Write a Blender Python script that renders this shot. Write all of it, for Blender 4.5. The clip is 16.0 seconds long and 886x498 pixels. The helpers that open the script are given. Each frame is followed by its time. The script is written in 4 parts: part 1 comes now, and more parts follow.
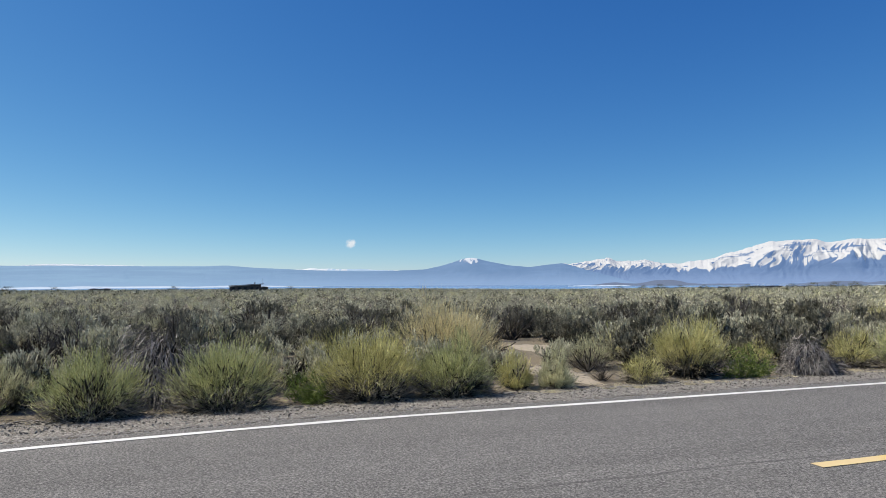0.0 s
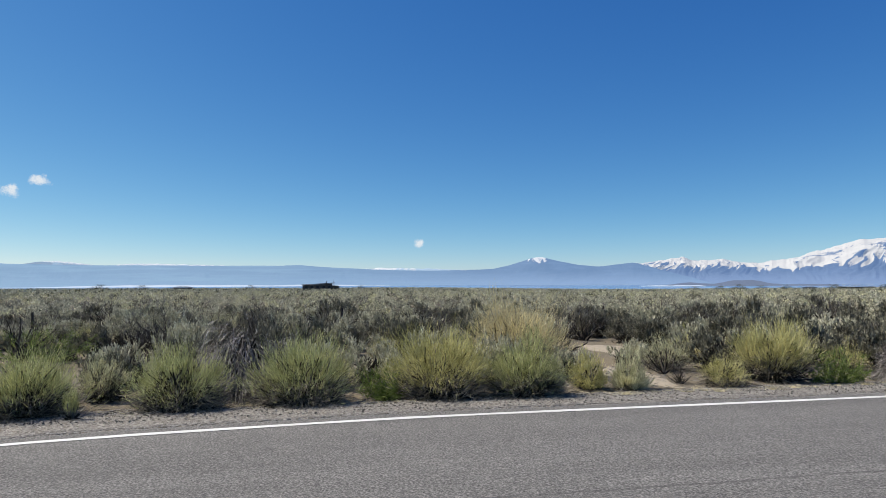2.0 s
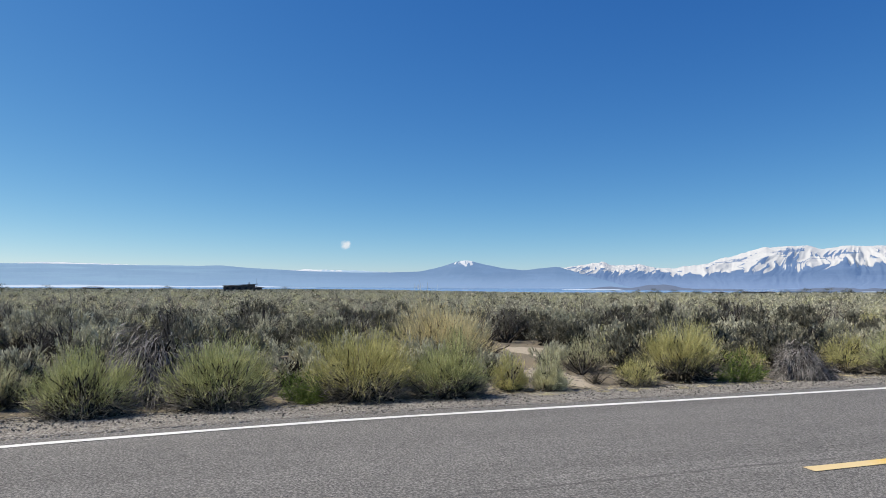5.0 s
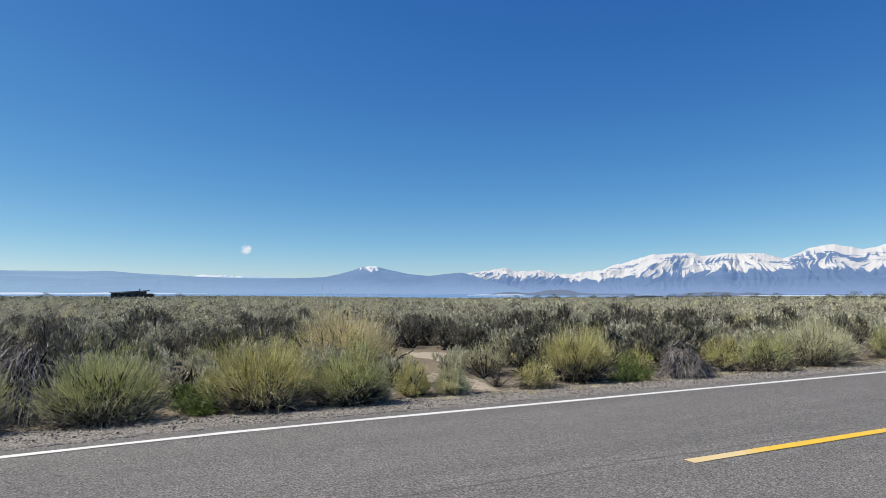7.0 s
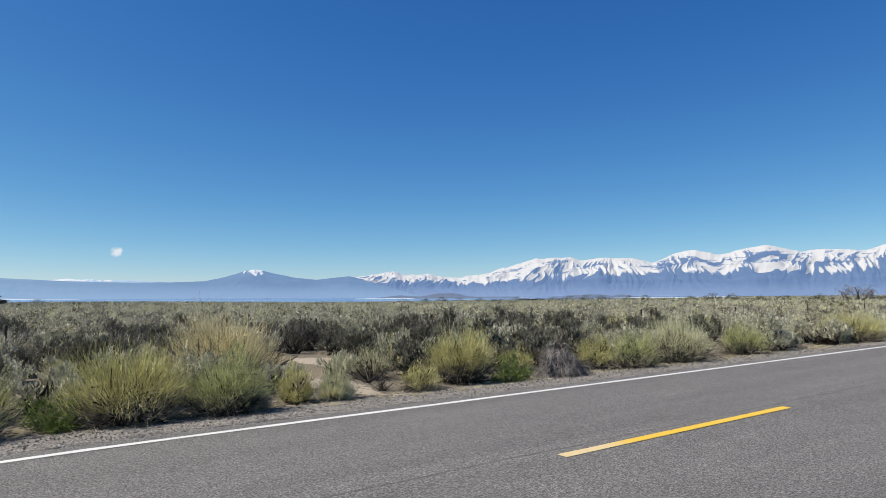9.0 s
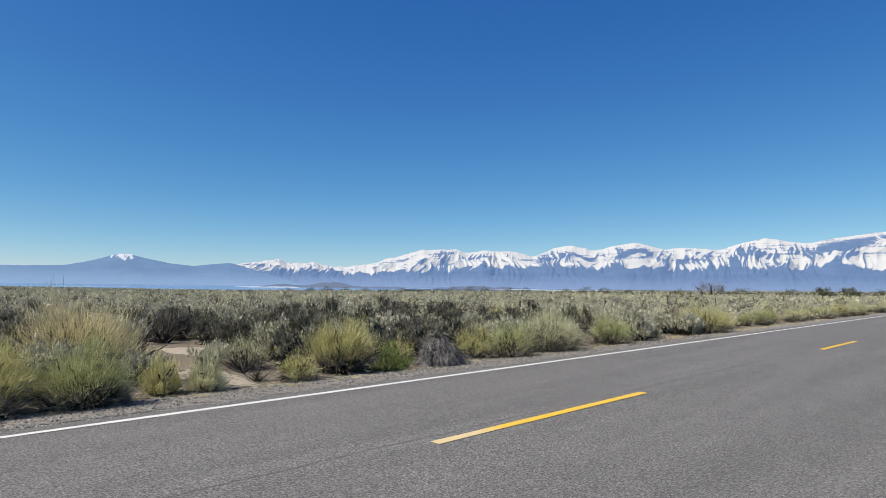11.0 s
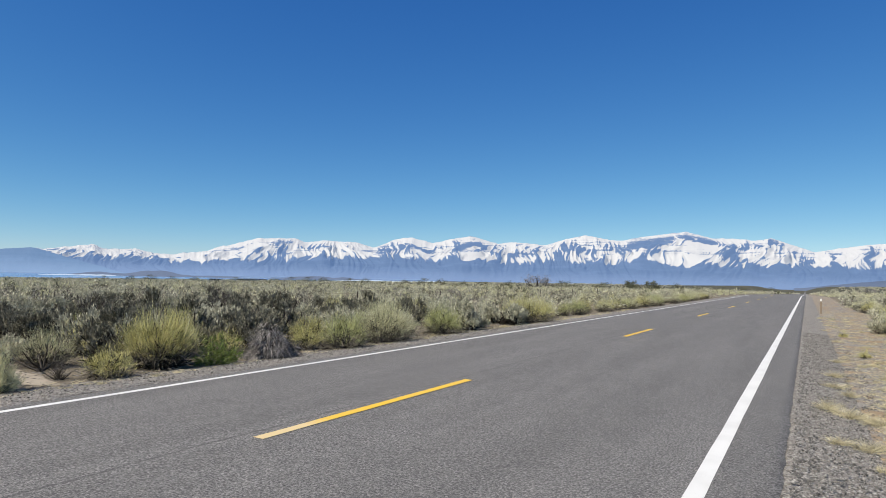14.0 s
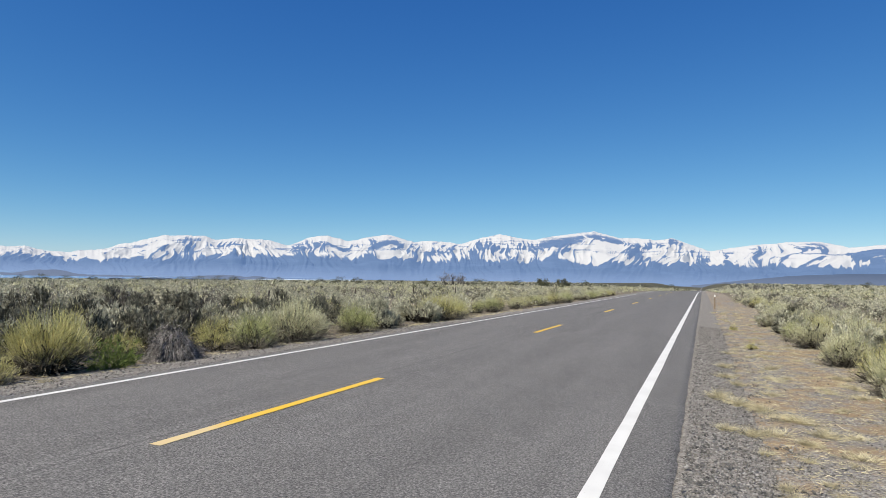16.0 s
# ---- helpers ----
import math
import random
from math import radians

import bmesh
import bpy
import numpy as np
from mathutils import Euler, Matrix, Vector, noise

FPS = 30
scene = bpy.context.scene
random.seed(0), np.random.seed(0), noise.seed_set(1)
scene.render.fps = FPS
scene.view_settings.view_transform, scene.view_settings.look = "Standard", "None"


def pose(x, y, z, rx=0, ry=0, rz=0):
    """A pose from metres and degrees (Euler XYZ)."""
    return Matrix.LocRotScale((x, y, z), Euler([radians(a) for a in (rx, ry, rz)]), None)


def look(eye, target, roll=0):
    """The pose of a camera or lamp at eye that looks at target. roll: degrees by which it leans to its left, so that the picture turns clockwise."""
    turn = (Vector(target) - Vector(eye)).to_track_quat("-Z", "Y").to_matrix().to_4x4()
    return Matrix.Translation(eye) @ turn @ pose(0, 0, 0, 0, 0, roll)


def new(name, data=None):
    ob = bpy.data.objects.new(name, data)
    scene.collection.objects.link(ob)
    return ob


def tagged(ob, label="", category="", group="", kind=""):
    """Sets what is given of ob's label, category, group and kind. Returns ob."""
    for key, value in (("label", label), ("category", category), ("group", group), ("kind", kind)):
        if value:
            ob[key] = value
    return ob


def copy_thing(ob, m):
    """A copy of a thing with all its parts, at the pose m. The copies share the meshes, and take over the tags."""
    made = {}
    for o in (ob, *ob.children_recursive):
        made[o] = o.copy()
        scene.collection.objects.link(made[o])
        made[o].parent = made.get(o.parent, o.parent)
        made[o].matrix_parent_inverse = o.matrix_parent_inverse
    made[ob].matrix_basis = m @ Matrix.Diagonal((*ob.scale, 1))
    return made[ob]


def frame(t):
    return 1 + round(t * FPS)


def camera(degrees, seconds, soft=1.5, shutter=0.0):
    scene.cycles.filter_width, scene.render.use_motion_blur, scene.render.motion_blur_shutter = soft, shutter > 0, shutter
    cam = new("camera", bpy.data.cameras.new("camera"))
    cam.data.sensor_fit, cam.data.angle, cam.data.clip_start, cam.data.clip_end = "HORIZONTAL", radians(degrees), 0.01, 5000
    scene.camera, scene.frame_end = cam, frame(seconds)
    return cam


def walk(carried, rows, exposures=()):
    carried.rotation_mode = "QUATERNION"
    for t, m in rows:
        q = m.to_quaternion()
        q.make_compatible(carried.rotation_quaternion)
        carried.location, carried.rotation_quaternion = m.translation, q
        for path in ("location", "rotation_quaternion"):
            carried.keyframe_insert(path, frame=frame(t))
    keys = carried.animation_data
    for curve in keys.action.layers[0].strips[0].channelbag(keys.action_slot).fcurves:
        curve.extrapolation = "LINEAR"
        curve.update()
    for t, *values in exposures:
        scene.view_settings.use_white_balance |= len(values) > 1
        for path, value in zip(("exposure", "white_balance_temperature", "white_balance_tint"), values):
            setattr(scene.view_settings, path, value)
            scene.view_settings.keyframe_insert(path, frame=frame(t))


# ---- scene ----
cam = camera(69.93, 16.0, soft=0.45)
# seconds, x, y, z, yaw, pitch, roll; the road runs along +y, its near edge lies at x = 0
PATH = [
    (0, 0.010, 0.048, 1.666, 73.51, 2.93, 0.40),
    (0.5, 0.011, 0.034, 1.655, 75.23, 2.92, 0.09),
    (1, 0.008, 0.027, 1.654, 76.53, 2.90, 0.19),
    (1.5, 0.000, 0.016, 1.653, 77.96, 2.91, 0.18),
    (2, -0.003, 0.004, 1.653, 79.62, 2.92, 0.26),
    (2.5, -0.001, -0.005, 1.649, 80.99, 2.89, 0.31),
    (3, 0.007, -0.007, 1.649, 80.92, 2.93, 0.15),
    (3.5, 0.013, -0.002, 1.650, 79.36, 2.84, -0.06),
    (4, 0.018, 0.010, 1.652, 77.41, 2.81, -0.08),
    (6.5, 0.016, 0.052, 1.650, 66.41, 3.67, -0.17),
    (7, 0.027, 0.060, 1.647, 64.50, 3.67, -0.04),
    (7.5, 0.038, 0.070, 1.647, 62.04, 3.78, -0.27),
    (8, 0.051, 0.081, 1.650, 59.21, 3.69, -0.04),
    (10.5, 0.100, 0.146, 1.646, 47.44, 3.82, -0.28),
    (11, 0.109, 0.174, 1.638, 44.26, 3.14, -0.72),
    (11.5, 0.109, 0.202, 1.648, 41.02, 2.99, -1.01),
    (12, 0.123, 0.212, 1.650, 38.92, 3.44, -0.96),
    (12.5, 0.142, 0.201, 1.645, 36.56, 3.60, -1.56),
    (13, 0.166, 0.188, 1.650, 34.15, 3.62, -1.37),
    (13.5, 0.205, 0.177, 1.651, 31.76, 3.21, -1.41),
    (14, 0.209, 0.205, 1.652, 29.86, 2.56, -1.35),
    (14.5, 0.206, 0.230, 1.647, 28.15, 2.42, -1.51),
    (15, 0.217, 0.254, 1.649, 26.25, 2.11, -1.69),
    (15.5, 0.231, 0.269, 1.651, 23.99, 2.25, -1.37),
    (16, 0.244, 0.270, 1.641, 22.31, 2.58, -1.18),
]
walk(cam, [(t, pose(x, y, z, 90 + pitch, roll, yaw)) for t, x, y, z, yaw, pitch, roll in PATH])

# ---- sky, sun, exposure ----
SUN_AZ, SUN_EL = 158.0, 50.0          # degrees left of the road's direction, and above the horizon
world = bpy.data.worlds.new("sky")
scene.world = world
world.use_nodes = True
wn = world.node_tree.nodes
sky = wn.new("ShaderNodeTexSky")
sky.sky_type = "NISHITA"
sky.sun_disc = False
sky.sun_elevation = radians(SUN_EL)
sky.sun_rotation = radians(-SUN_AZ)
sky.altitude = 2000
sky.air_density = 0.75
sky.dust_density = 1.0
sky.ozone_density = 2.0
wn["Background"].inputs["Strength"].default_value = 0.091
tint = wn.new("ShaderNodeMix")
tint.data_type, tint.blend_type = "RGBA", "MULTIPLY"
tint.inputs["Factor"].default_value = 1.0
tint.inputs["B"].default_value = (0.85, 1.0, 1.08, 1)      # thin, clear high-desert air
world.node_tree.links.new(sky.outputs[0], tint.inputs["A"])
# dry air: a deep blue overhead that pales to white-blue at the horizon
split, join = wn.new("ShaderNodeSeparateColor"), wn.new("ShaderNodeCombineColor")
world.node_tree.links.new(tint.outputs["Result"], split.inputs[0])
for channel, power, gain in (("Red", 1.5, 1.32), ("Green", 1.02, 0.88), ("Blue", 0.58, 0.79)):
    shown = wn.new("ShaderNodeMath")
    shown.operation, shown.inputs[1].default_value = "MULTIPLY", 0.12
    world.node_tree.links.new(split.outputs[channel], shown.inputs[0])
    bent = wn.new("ShaderNodeMath")
    bent.operation, bent.inputs[1].default_value = "POWER", power
    world.node_tree.links.new(shown.outputs[0], bent.inputs[0])
    scaled = wn.new("ShaderNodeMath")
    scaled.operation, scaled.inputs[1].default_value = "MULTIPLY", gain / 0.12
    world.node_tree.links.new(bent.outputs[0], scaled.inputs[0])
    world.node_tree.links.new(scaled.outputs[0], join.inputs[channel])
world.node_tree.links.new(join.outputs[0], wn["Background"].inputs["Color"])
sun = new("sun", bpy.data.lights.new("sun", "SUN"))
sun.data.energy = 5.0
sun.data.angle = radians(0.53)
sun.data.color = (1.0, 0.92, 0.78)
to_sun = Vector((-math.sin(radians(SUN_AZ)) * math.cos(radians(SUN_EL)), math.cos(radians(SUN_AZ)) * math.cos(radians(SUN_EL)), math.sin(radians(SUN_EL))))
sun.matrix_world = look(to_sun * 50, (0, 0, 0))
scene.view_settings.exposure = 0.4


# ---- materials ----
def material(name, rough=0.9, metal=0.0, spec=0.3):
    m = bpy.data.materials.new(name)
    m.use_nodes = True
    b = m.node_tree.nodes["Principled BSDF"]
    b.inputs["Roughness"].default_value = rough
    b.inputs["Metallic"].default_value = metal
    b.inputs["Specular IOR Level"].default_value = spec
    return m, m.node_tree, b


def node(tree, kind, **values):
    n = tree.nodes.new(kind)
    for key, v in values.items():
        n.inputs[key.replace("_", " ")].default_value = v
    return n


def noise_tex(tree, vector, scale, detail=4.0, rough=0.6):
    n = node(tree, "ShaderNodeTexNoise", Scale=scale, Detail=detail, Roughness=rough)
    tree.links.new(vector, n.inputs["Vector"])
    return n.outputs["Fac"]


def ramp(tree, fac, stops):
    n = tree.nodes.new("ShaderNodeValToRGB")
    while len(n.color_ramp.elements) < len(stops):
        n.color_ramp.elements.new(0.5)
    for e, (p, c) in zip(n.color_ramp.elements, stops):
        e.position, e.color = p, (*c, 1.0)
    tree.links.new(fac, n.inputs["Fac"])
    return n.outputs["Color"]


def mix(tree, fac, a, b, kind="MIX"):
    n = tree.nodes.new("ShaderNodeMix")
    n.data_type, n.blend_type = "RGBA", kind
    for socket, v in ((n.inputs["Factor"], fac), (n.inputs["A"], a), (n.inputs["B"], b)):
        if isinstance(v, bpy.types.NodeSocket):
            tree.links.new(v, socket)
        elif isinstance(v, (int, float)):
            socket.default_value = v
        else:
            socket.default_value = (*v, 1.0)
    return n.outputs["Result"]


def maths(tree, op, a, b=0.0, c=0.0):
    n = tree.nodes.new("ShaderNodeMath")
    n.operation = op
    for socket, v in zip(n.inputs, (a, b, c)):
        if isinstance(v, bpy.types.NodeSocket):
            tree.links.new(v, socket)
        else:
            socket.default_value = v
    return n.outputs[0]


def stretch(tree, fac, lo, hi):
    n = tree.nodes.new("ShaderNodeMapRange")
    n.interpolation_type = "SMOOTHSTEP"
    tree.links.new(fac, n.inputs["Value"])
    n.inputs["From Min"].default_value, n.inputs["From Max"].default_value = lo, hi
    return n.outputs["Result"]


def bump(tree, bsdf, height, strength, distance):
    n = node(tree, "ShaderNodeBump", Strength=strength, Distance=distance)
    tree.links.new(height, n.inputs["Height"])
    tree.links.new(n.outputs["Normal"], bsdf.inputs["Normal"])


def where(tree):
    return tree.nodes.new("ShaderNodeNewGeometry").outputs["Position"]


def squash(tree, vector, sx, sy, sz):
    n = tree.nodes.new("ShaderNodeMapping")
    n.inputs["Scale"].default_value = (sx, sy, sz)
    tree.links.new(vector, n.inputs["Vector"])
    return n.outputs["Vector"]


def asphalt_material():
    m, t, b = material("asphalt", 0.88, 0, 0.25)
    p = where(t)
    grit = noise_tex(t, p, 48, 4, 0.8)
    speck = node(t, "ShaderNodeTexVoronoi", Scale=62.0)
    t.links.new(p, speck.inputs["Vector"])
    patch = noise_tex(t, squash(t, p, 1.3, 0.10, 1), 1.0, 5, 0.6)
    blot = noise_tex(t, p, 1.7, 6, 0.7)
    c = ramp(t, grit, [(0.38, (0.0308, 0.03, 0.03)), (0.5, (0.138, 0.134, 0.129)), (0.61, (0.383, 0.372, 0.356))])
    c = mix(t, 0.45, c, ramp(t, speck.outputs["Color"], [(0.1, (0.0462, 0.0462, 0.0462)), (0.6, (0.154, 0.149, 0.144)), (0.95, (0.385, 0.366, 0.348))]))
    c = mix(t, 0.5, c, ramp(t, patch, [(0.3, (0.50, 0.50, 0.50)), (0.7, (1.0, 1.0, 1.0))]), "MULTIPLY")
    c = mix(t, 0.4, c, ramp(t, blot, [(0.3, (0.7, 0.7, 0.7)), (0.7, (1.0, 1.0, 1.0))]), "MULTIPLY")
    xyz = t.nodes.new("ShaderNodeSeparateXYZ")
    t.links.new(p, xyz.inputs[0])
    wander = maths(t, "MULTIPLY", maths(t, "SUBTRACT", noise_tex(t, p, 0.8, 4, 0.6), 0.5), 0.16)
    off = maths(t, "ABSOLUTE", maths(t, "ADD", maths(t, "ADD", xyz.outputs["X"], 4.78), wander))
    seam = maths(t, "MULTIPLY", maths(t, "SUBTRACT", 1.0, stretch(t, off, 0.008, 0.035)), stretch(t, blot, 0.35, 0.6))
    c = mix(t, maths(t, "MULTIPLY", seam, 0.55), c, (0.0385, 0.0385, 0.0385))
    t.links.new(c, b.inputs["Base Color"])
    bump(t, b, grit, 0.8, 0.008)
    return m


def paint_material(name, colour, worn, faded=None):
    m, t, b = material(name, 0.7, 0, 0.35)
    p = where(t)
    n = noise_tex(t, p, 60, 4, 0.7)
    big = noise_tex(t, p, 1.6, 3, 0.6)
    c = mix(t, stretch(t, n, 0.62, 0.74), colour, worn)
    c = mix(t, stretch(t, big, 0.35, 0.75), c, mix(t, 0.25, colour, worn))
    if faded:      # scuffed pale over one stretch of the road
        xyz = t.nodes.new("ShaderNodeSeparateXYZ")
        t.links.new(p, xyz.inputs[0])
        along = maths(t, "ADD", xyz.outputs["Y"], maths(t, "MULTIPLY", maths(t, "SUBTRACT", noise_tex(t, p, 9, 4, 0.7), 0.5), 0.9))
        scuff = maths(t, "MULTIPLY", stretch(t, along, faded[0] - 0.3, faded[0]), maths(t, "SUBTRACT", 1.0, stretch(t, along, faded[1] - 0.25, faded[1] + 0.25)))
        c = mix(t, maths(t, "MULTIPLY", scuff, 0.75), c, (0.55, 0.46, 0.30))
    t.links.new(c, b.inputs["Base Color"])
    bump(t, b, n, 0.35, 0.003)
    return m


def soil_material():
    m, t, b = material("dry_soil", 0.95, 0, 0.15)
    p = where(t)
    grain = noise_tex(t, p, 40, 5, 0.7)
    mid = noise_tex(t, p, 1.3, 5, 0.6)
    wide = noise_tex(t, p, 0.09, 4, 0.6)
    c = ramp(t, grain, [(0.3, (0.068, 0.0578, 0.0442)), (0.5, (0.162, 0.14, 0.106)), (0.7, (0.281, 0.246, 0.196))])
    c = mix(t, stretch(t, mid, 0.4, 0.7), c, (0.204, 0.17, 0.119), "MIX")
    far = ramp(t, noise_tex(t, p, 0.02, 6, 0.7), [(0.35, (0.0467, 0.0493, 0.0357)), (0.5, (0.0765, 0.0748, 0.051)), (0.65, (0.119, 0.109, 0.0765))])
    d = t.nodes.new("ShaderNodeVectorMath")
    d.operation = "LENGTH"
    t.links.new(p, d.inputs[0])
    c = mix(t, stretch(t, d.outputs["Value"], 60, 260), c, far)
    c = mix(t, 0.4, c, ramp(t, wide, [(0.3, (0.75, 0.74, 0.7)), (0.7, (1, 1, 1))]), "MULTIPLY")
    t.links.new(c, b.inputs["Base Color"])
    bump(t, b, grain, 0.8, 0.02)
    return m


def gravel_material(name, warm):
    m, t, b = material(name, 0.92, 0, 0.2)
    p = where(t)
    v = node(t, "ShaderNodeTexVoronoi", Scale=38.0)
    t.links.new(p, v.inputs["Vector"])
    v2 = node(t, "ShaderNodeTexVoronoi", Scale=85.0)
    t.links.new(p, v2.inputs["Vector"])
    c = ramp(t, v.outputs["Color"], [(0.1, (0.0312, 0.0304, 0.0289)), (0.5, (0.164, 0.16, 0.152)), (0.9, (0.406, 0.394, 0.374))])
    c2 = ramp(t, v2.outputs["Color"], [(0.1, (0.0936, 0.0858, 0.078)), (0.5, (0.25, 0.226, 0.195)), (0.9, (0.429, 0.39, 0.343))])
    c = mix(t, 0.5, c, c2)
    n = noise_tex(t, p, 1.1, 5, 0.65)
    c = mix(t, stretch(t, n, 0.66 - 0.3 * warm, 0.8 - 0.25 * warm), c, (0.281, 0.207, 0.129) if warm else (0.328, 0.304, 0.265))
    c = mix(t, stretch(t, noise_tex(t, p, 14, 4, 0.7), 0.52, 0.78), c, (0.187, 0.16, 0.121))
    if warm:
        c = mix(t, stretch(t, noise_tex(t, p, 3.5, 6, 0.75), 0.54, 0.66), c, (0.437, 0.351, 0.203))
    t.links.new(c, b.inputs["Base Color"])
    h = maths(t, "SUBTRACT", 1.0, v.outputs["Distance"])
    bump(t, b, h, 0.9, 0.025)
    return m


def plant_material(name, dark, light, other, rough=0.75, hue_by_bush=0.6, through_light=0.26):
    """Leaves and twigs: each blade and each plant differs a little; some light passes through."""
    m, t, b = material(name, rough, 0, 0.2)
    isl = t.nodes.new("ShaderNodeNewGeometry").outputs["Random Per Island"]
    bush = t.nodes.new("ShaderNodeObjectInfo").outputs["Random"]
    c = mix(t, isl, dark, light)
    n = noise_tex(t, where(t), 0.7, 3, 0.6)
    c = mix(t, maths(t, "MULTIPLY", maths(t, "ADD", maths(t, "MULTIPLY", bush, 0.5), stretch(t, n, 0.35, 0.65)), hue_by_bush * 0.7), c, other)
    n = noise_tex(t, where(t), 6.0, 3, 0.6)
    c = mix(t, stretch(t, n, 0.38, 0.60), mix(t, 0.75, c, tuple(v * 0.6 for v in dark)), c)
    t.links.new(c, b.inputs["Base Color"])
    if through_light:
        tr = t.nodes.new("ShaderNodeBsdfTranslucent")
        t.links.new(c, tr.inputs["Color"])
        ms = t.nodes.new("ShaderNodeMixShader")
        ms.inputs[0].default_value = through_light
        t.links.new(b.outputs[0], ms.inputs[1])
        t.links.new(tr.outputs[0], ms.inputs[2])
        t.links.new(ms.outputs[0], t.nodes["Material Output"].inputs["Surface"])
    return m


def plain_material(name, a, c2, scale=6.0, rough=0.8, metal=0.0):
    m, t, b = material(name, rough, metal)
    n = noise_tex(t, where(t), scale, 5, 0.65)
    t.links.new(ramp(t, n, [(0.3, a), (0.7, c2)]), b.inputs["Base Color"])
    bump(t, b, n, 0.3, 0.01)
    return m


def mountain_material(name, rock, haze, snow_haze, pale=None):
    """Rock and forest, snow where the relief holds it; the haze of miles of blue air is painted in as emission, so the
    backdrop glows with it; pale: the thicker haze further south.
    """
    m, t, b = material(name, 0.95, 0, 0.1)
    p = where(t)
    sep = t.nodes.new("ShaderNodeSeparateXYZ")
    t.links.new(p, sep.inputs[0])
    z = sep.outputs["Z"]
    cover = t.nodes.new("ShaderNodeAttribute")
    cover.attribute_name = "snow"
    fine = noise_tex(t, p, 0.085, 6, 0.75)
    band = noise_tex(t, squash(t, p, 0.35, 0.35, 2.2), 0.014, 4, 0.6)
    snow = stretch(t, maths(t, "ADD", cover.outputs["Fac"], maths(t, "MULTIPLY", maths(t, "SUBTRACT", fine, 0.5), 0.8)), 0.28, 0.64)
    rocks = mix(t, fine, rock, tuple(v * 1.9 for v in rock))
    t.links.new(mix(t, snow, rocks, (0.37, 0.36, 0.345)), b.inputs["Base Color"])
    # haze painted as glow: paler at the foot, in bands and southward
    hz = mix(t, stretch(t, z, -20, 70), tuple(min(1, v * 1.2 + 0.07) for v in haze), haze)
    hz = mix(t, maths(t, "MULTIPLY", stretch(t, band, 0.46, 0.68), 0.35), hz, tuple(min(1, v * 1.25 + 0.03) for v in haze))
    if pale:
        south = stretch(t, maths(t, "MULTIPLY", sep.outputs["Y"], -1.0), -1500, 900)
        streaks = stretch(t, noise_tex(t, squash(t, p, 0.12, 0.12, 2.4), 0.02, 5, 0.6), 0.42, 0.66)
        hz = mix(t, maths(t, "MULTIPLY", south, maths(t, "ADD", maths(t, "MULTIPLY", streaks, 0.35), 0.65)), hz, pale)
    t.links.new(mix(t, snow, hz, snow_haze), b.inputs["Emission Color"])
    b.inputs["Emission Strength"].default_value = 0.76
    bump(t, b, fine, 0.6, 6.0)
    return m


def water_material():
    m, t, b = material("lake_water", 0.22, 0, 0.5)
    p = where(t)
    n = noise_tex(t, squash(t, p, 1, 0.25, 1), 0.006, 5, 0.6)
    t.links.new(ramp(t, n, [(0.35, (0.10, 0.17, 0.30)), (0.62, (0.26, 0.36, 0.50))]), b.inputs["Base Color"])
    bump(t, b, noise_tex(t, p, 0.3, 4, 0.6), 0.4, 0.5)
    return m


ASPHALT = asphalt_material()
WHITE = paint_material("white_line_paint", (0.62, 0.62, 0.60), (0.34, 0.335, 0.325))
YELLOW = paint_material("yellow_line_paint", (0.62, 0.40, 0.035), (0.52, 0.39, 0.15), (4.8, 5.75))
SOIL = soil_material()
GRAVEL = gravel_material("shoulder_gravel", 0.0)
VERGE = gravel_material("verge_gravel_and_straw", 0.75)
SAND = plain_material("pale_sand", (0.25, 0.215, 0.165), (0.36, 0.315, 0.25), 9.0, 0.95)
SAGE = plant_material("sage_leaves", (0.24, 0.235, 0.165), (0.80, 0.775, 0.59), (0.61, 0.59, 0.44), through_light=0.17)
RABBIT = plant_material("rabbitbrush_twigs", (0.36, 0.34, 0.11), (0.78, 0.73, 0.34), (0.63, 0.58, 0.29))
RABBIT_GREEN = plant_material("green_rabbitbrush_twigs", (0.30, 0.32, 0.12), (0.72, 0.72, 0.38), (0.52, 0.53, 0.24))
PALE = plant_material("pale_rabbitbrush_twigs", (0.42, 0.415, 0.23), (0.80, 0.775, 0.53), (0.68, 0.65, 0.41))
SAGE_DARK = plant_material("dark_sage_leaves", (0.07, 0.067, 0.048), (0.37, 0.355, 0.27), (0.24, 0.23, 0.17), through_light=0.14)
GOLD = plant_material("golden_rabbitbrush_twigs", (0.55, 0.47, 0.24), (0.90, 0.80, 0.50), (0.82, 0.70, 0.38))
# near-black, so that the shrubs' insides look shaded
CORE = plant_material("inner_shade_stems", (0.02, 0.018, 0.014), (0.07, 0.06, 0.048), (0.07, 0.06, 0.05), 0.95, 0.5, 0.0)
FRESH = plant_material("fresh_green_leaves", (0.09, 0.14, 0.03), (0.30, 0.36, 0.11), (0.20, 0.26, 0.07))
STRAW = plant_material("dry_straw", (0.46, 0.41, 0.26), (0.74, 0.67, 0.46), (0.60, 0.53, 0.34), 0.8, 0.4, 0.15)
TWIG = plant_material("grey_twigs", (0.09, 0.08, 0.062), (0.42, 0.38, 0.31), (0.26, 0.23, 0.18), 0.9, 0.5, 0.0)
BARK = plant_material("dark_bark", (0.025, 0.022, 0.018), (0.10, 0.087, 0.072), (0.06, 0.052, 0.044), 0.95, 0.5, 0.0)
DEAD = plant_material("dead_grey_stems", (0.07, 0.064, 0.062), (0.40, 0.375, 0.36), (0.16, 0.15, 0.14), 0.9, 0.4, 0.0)
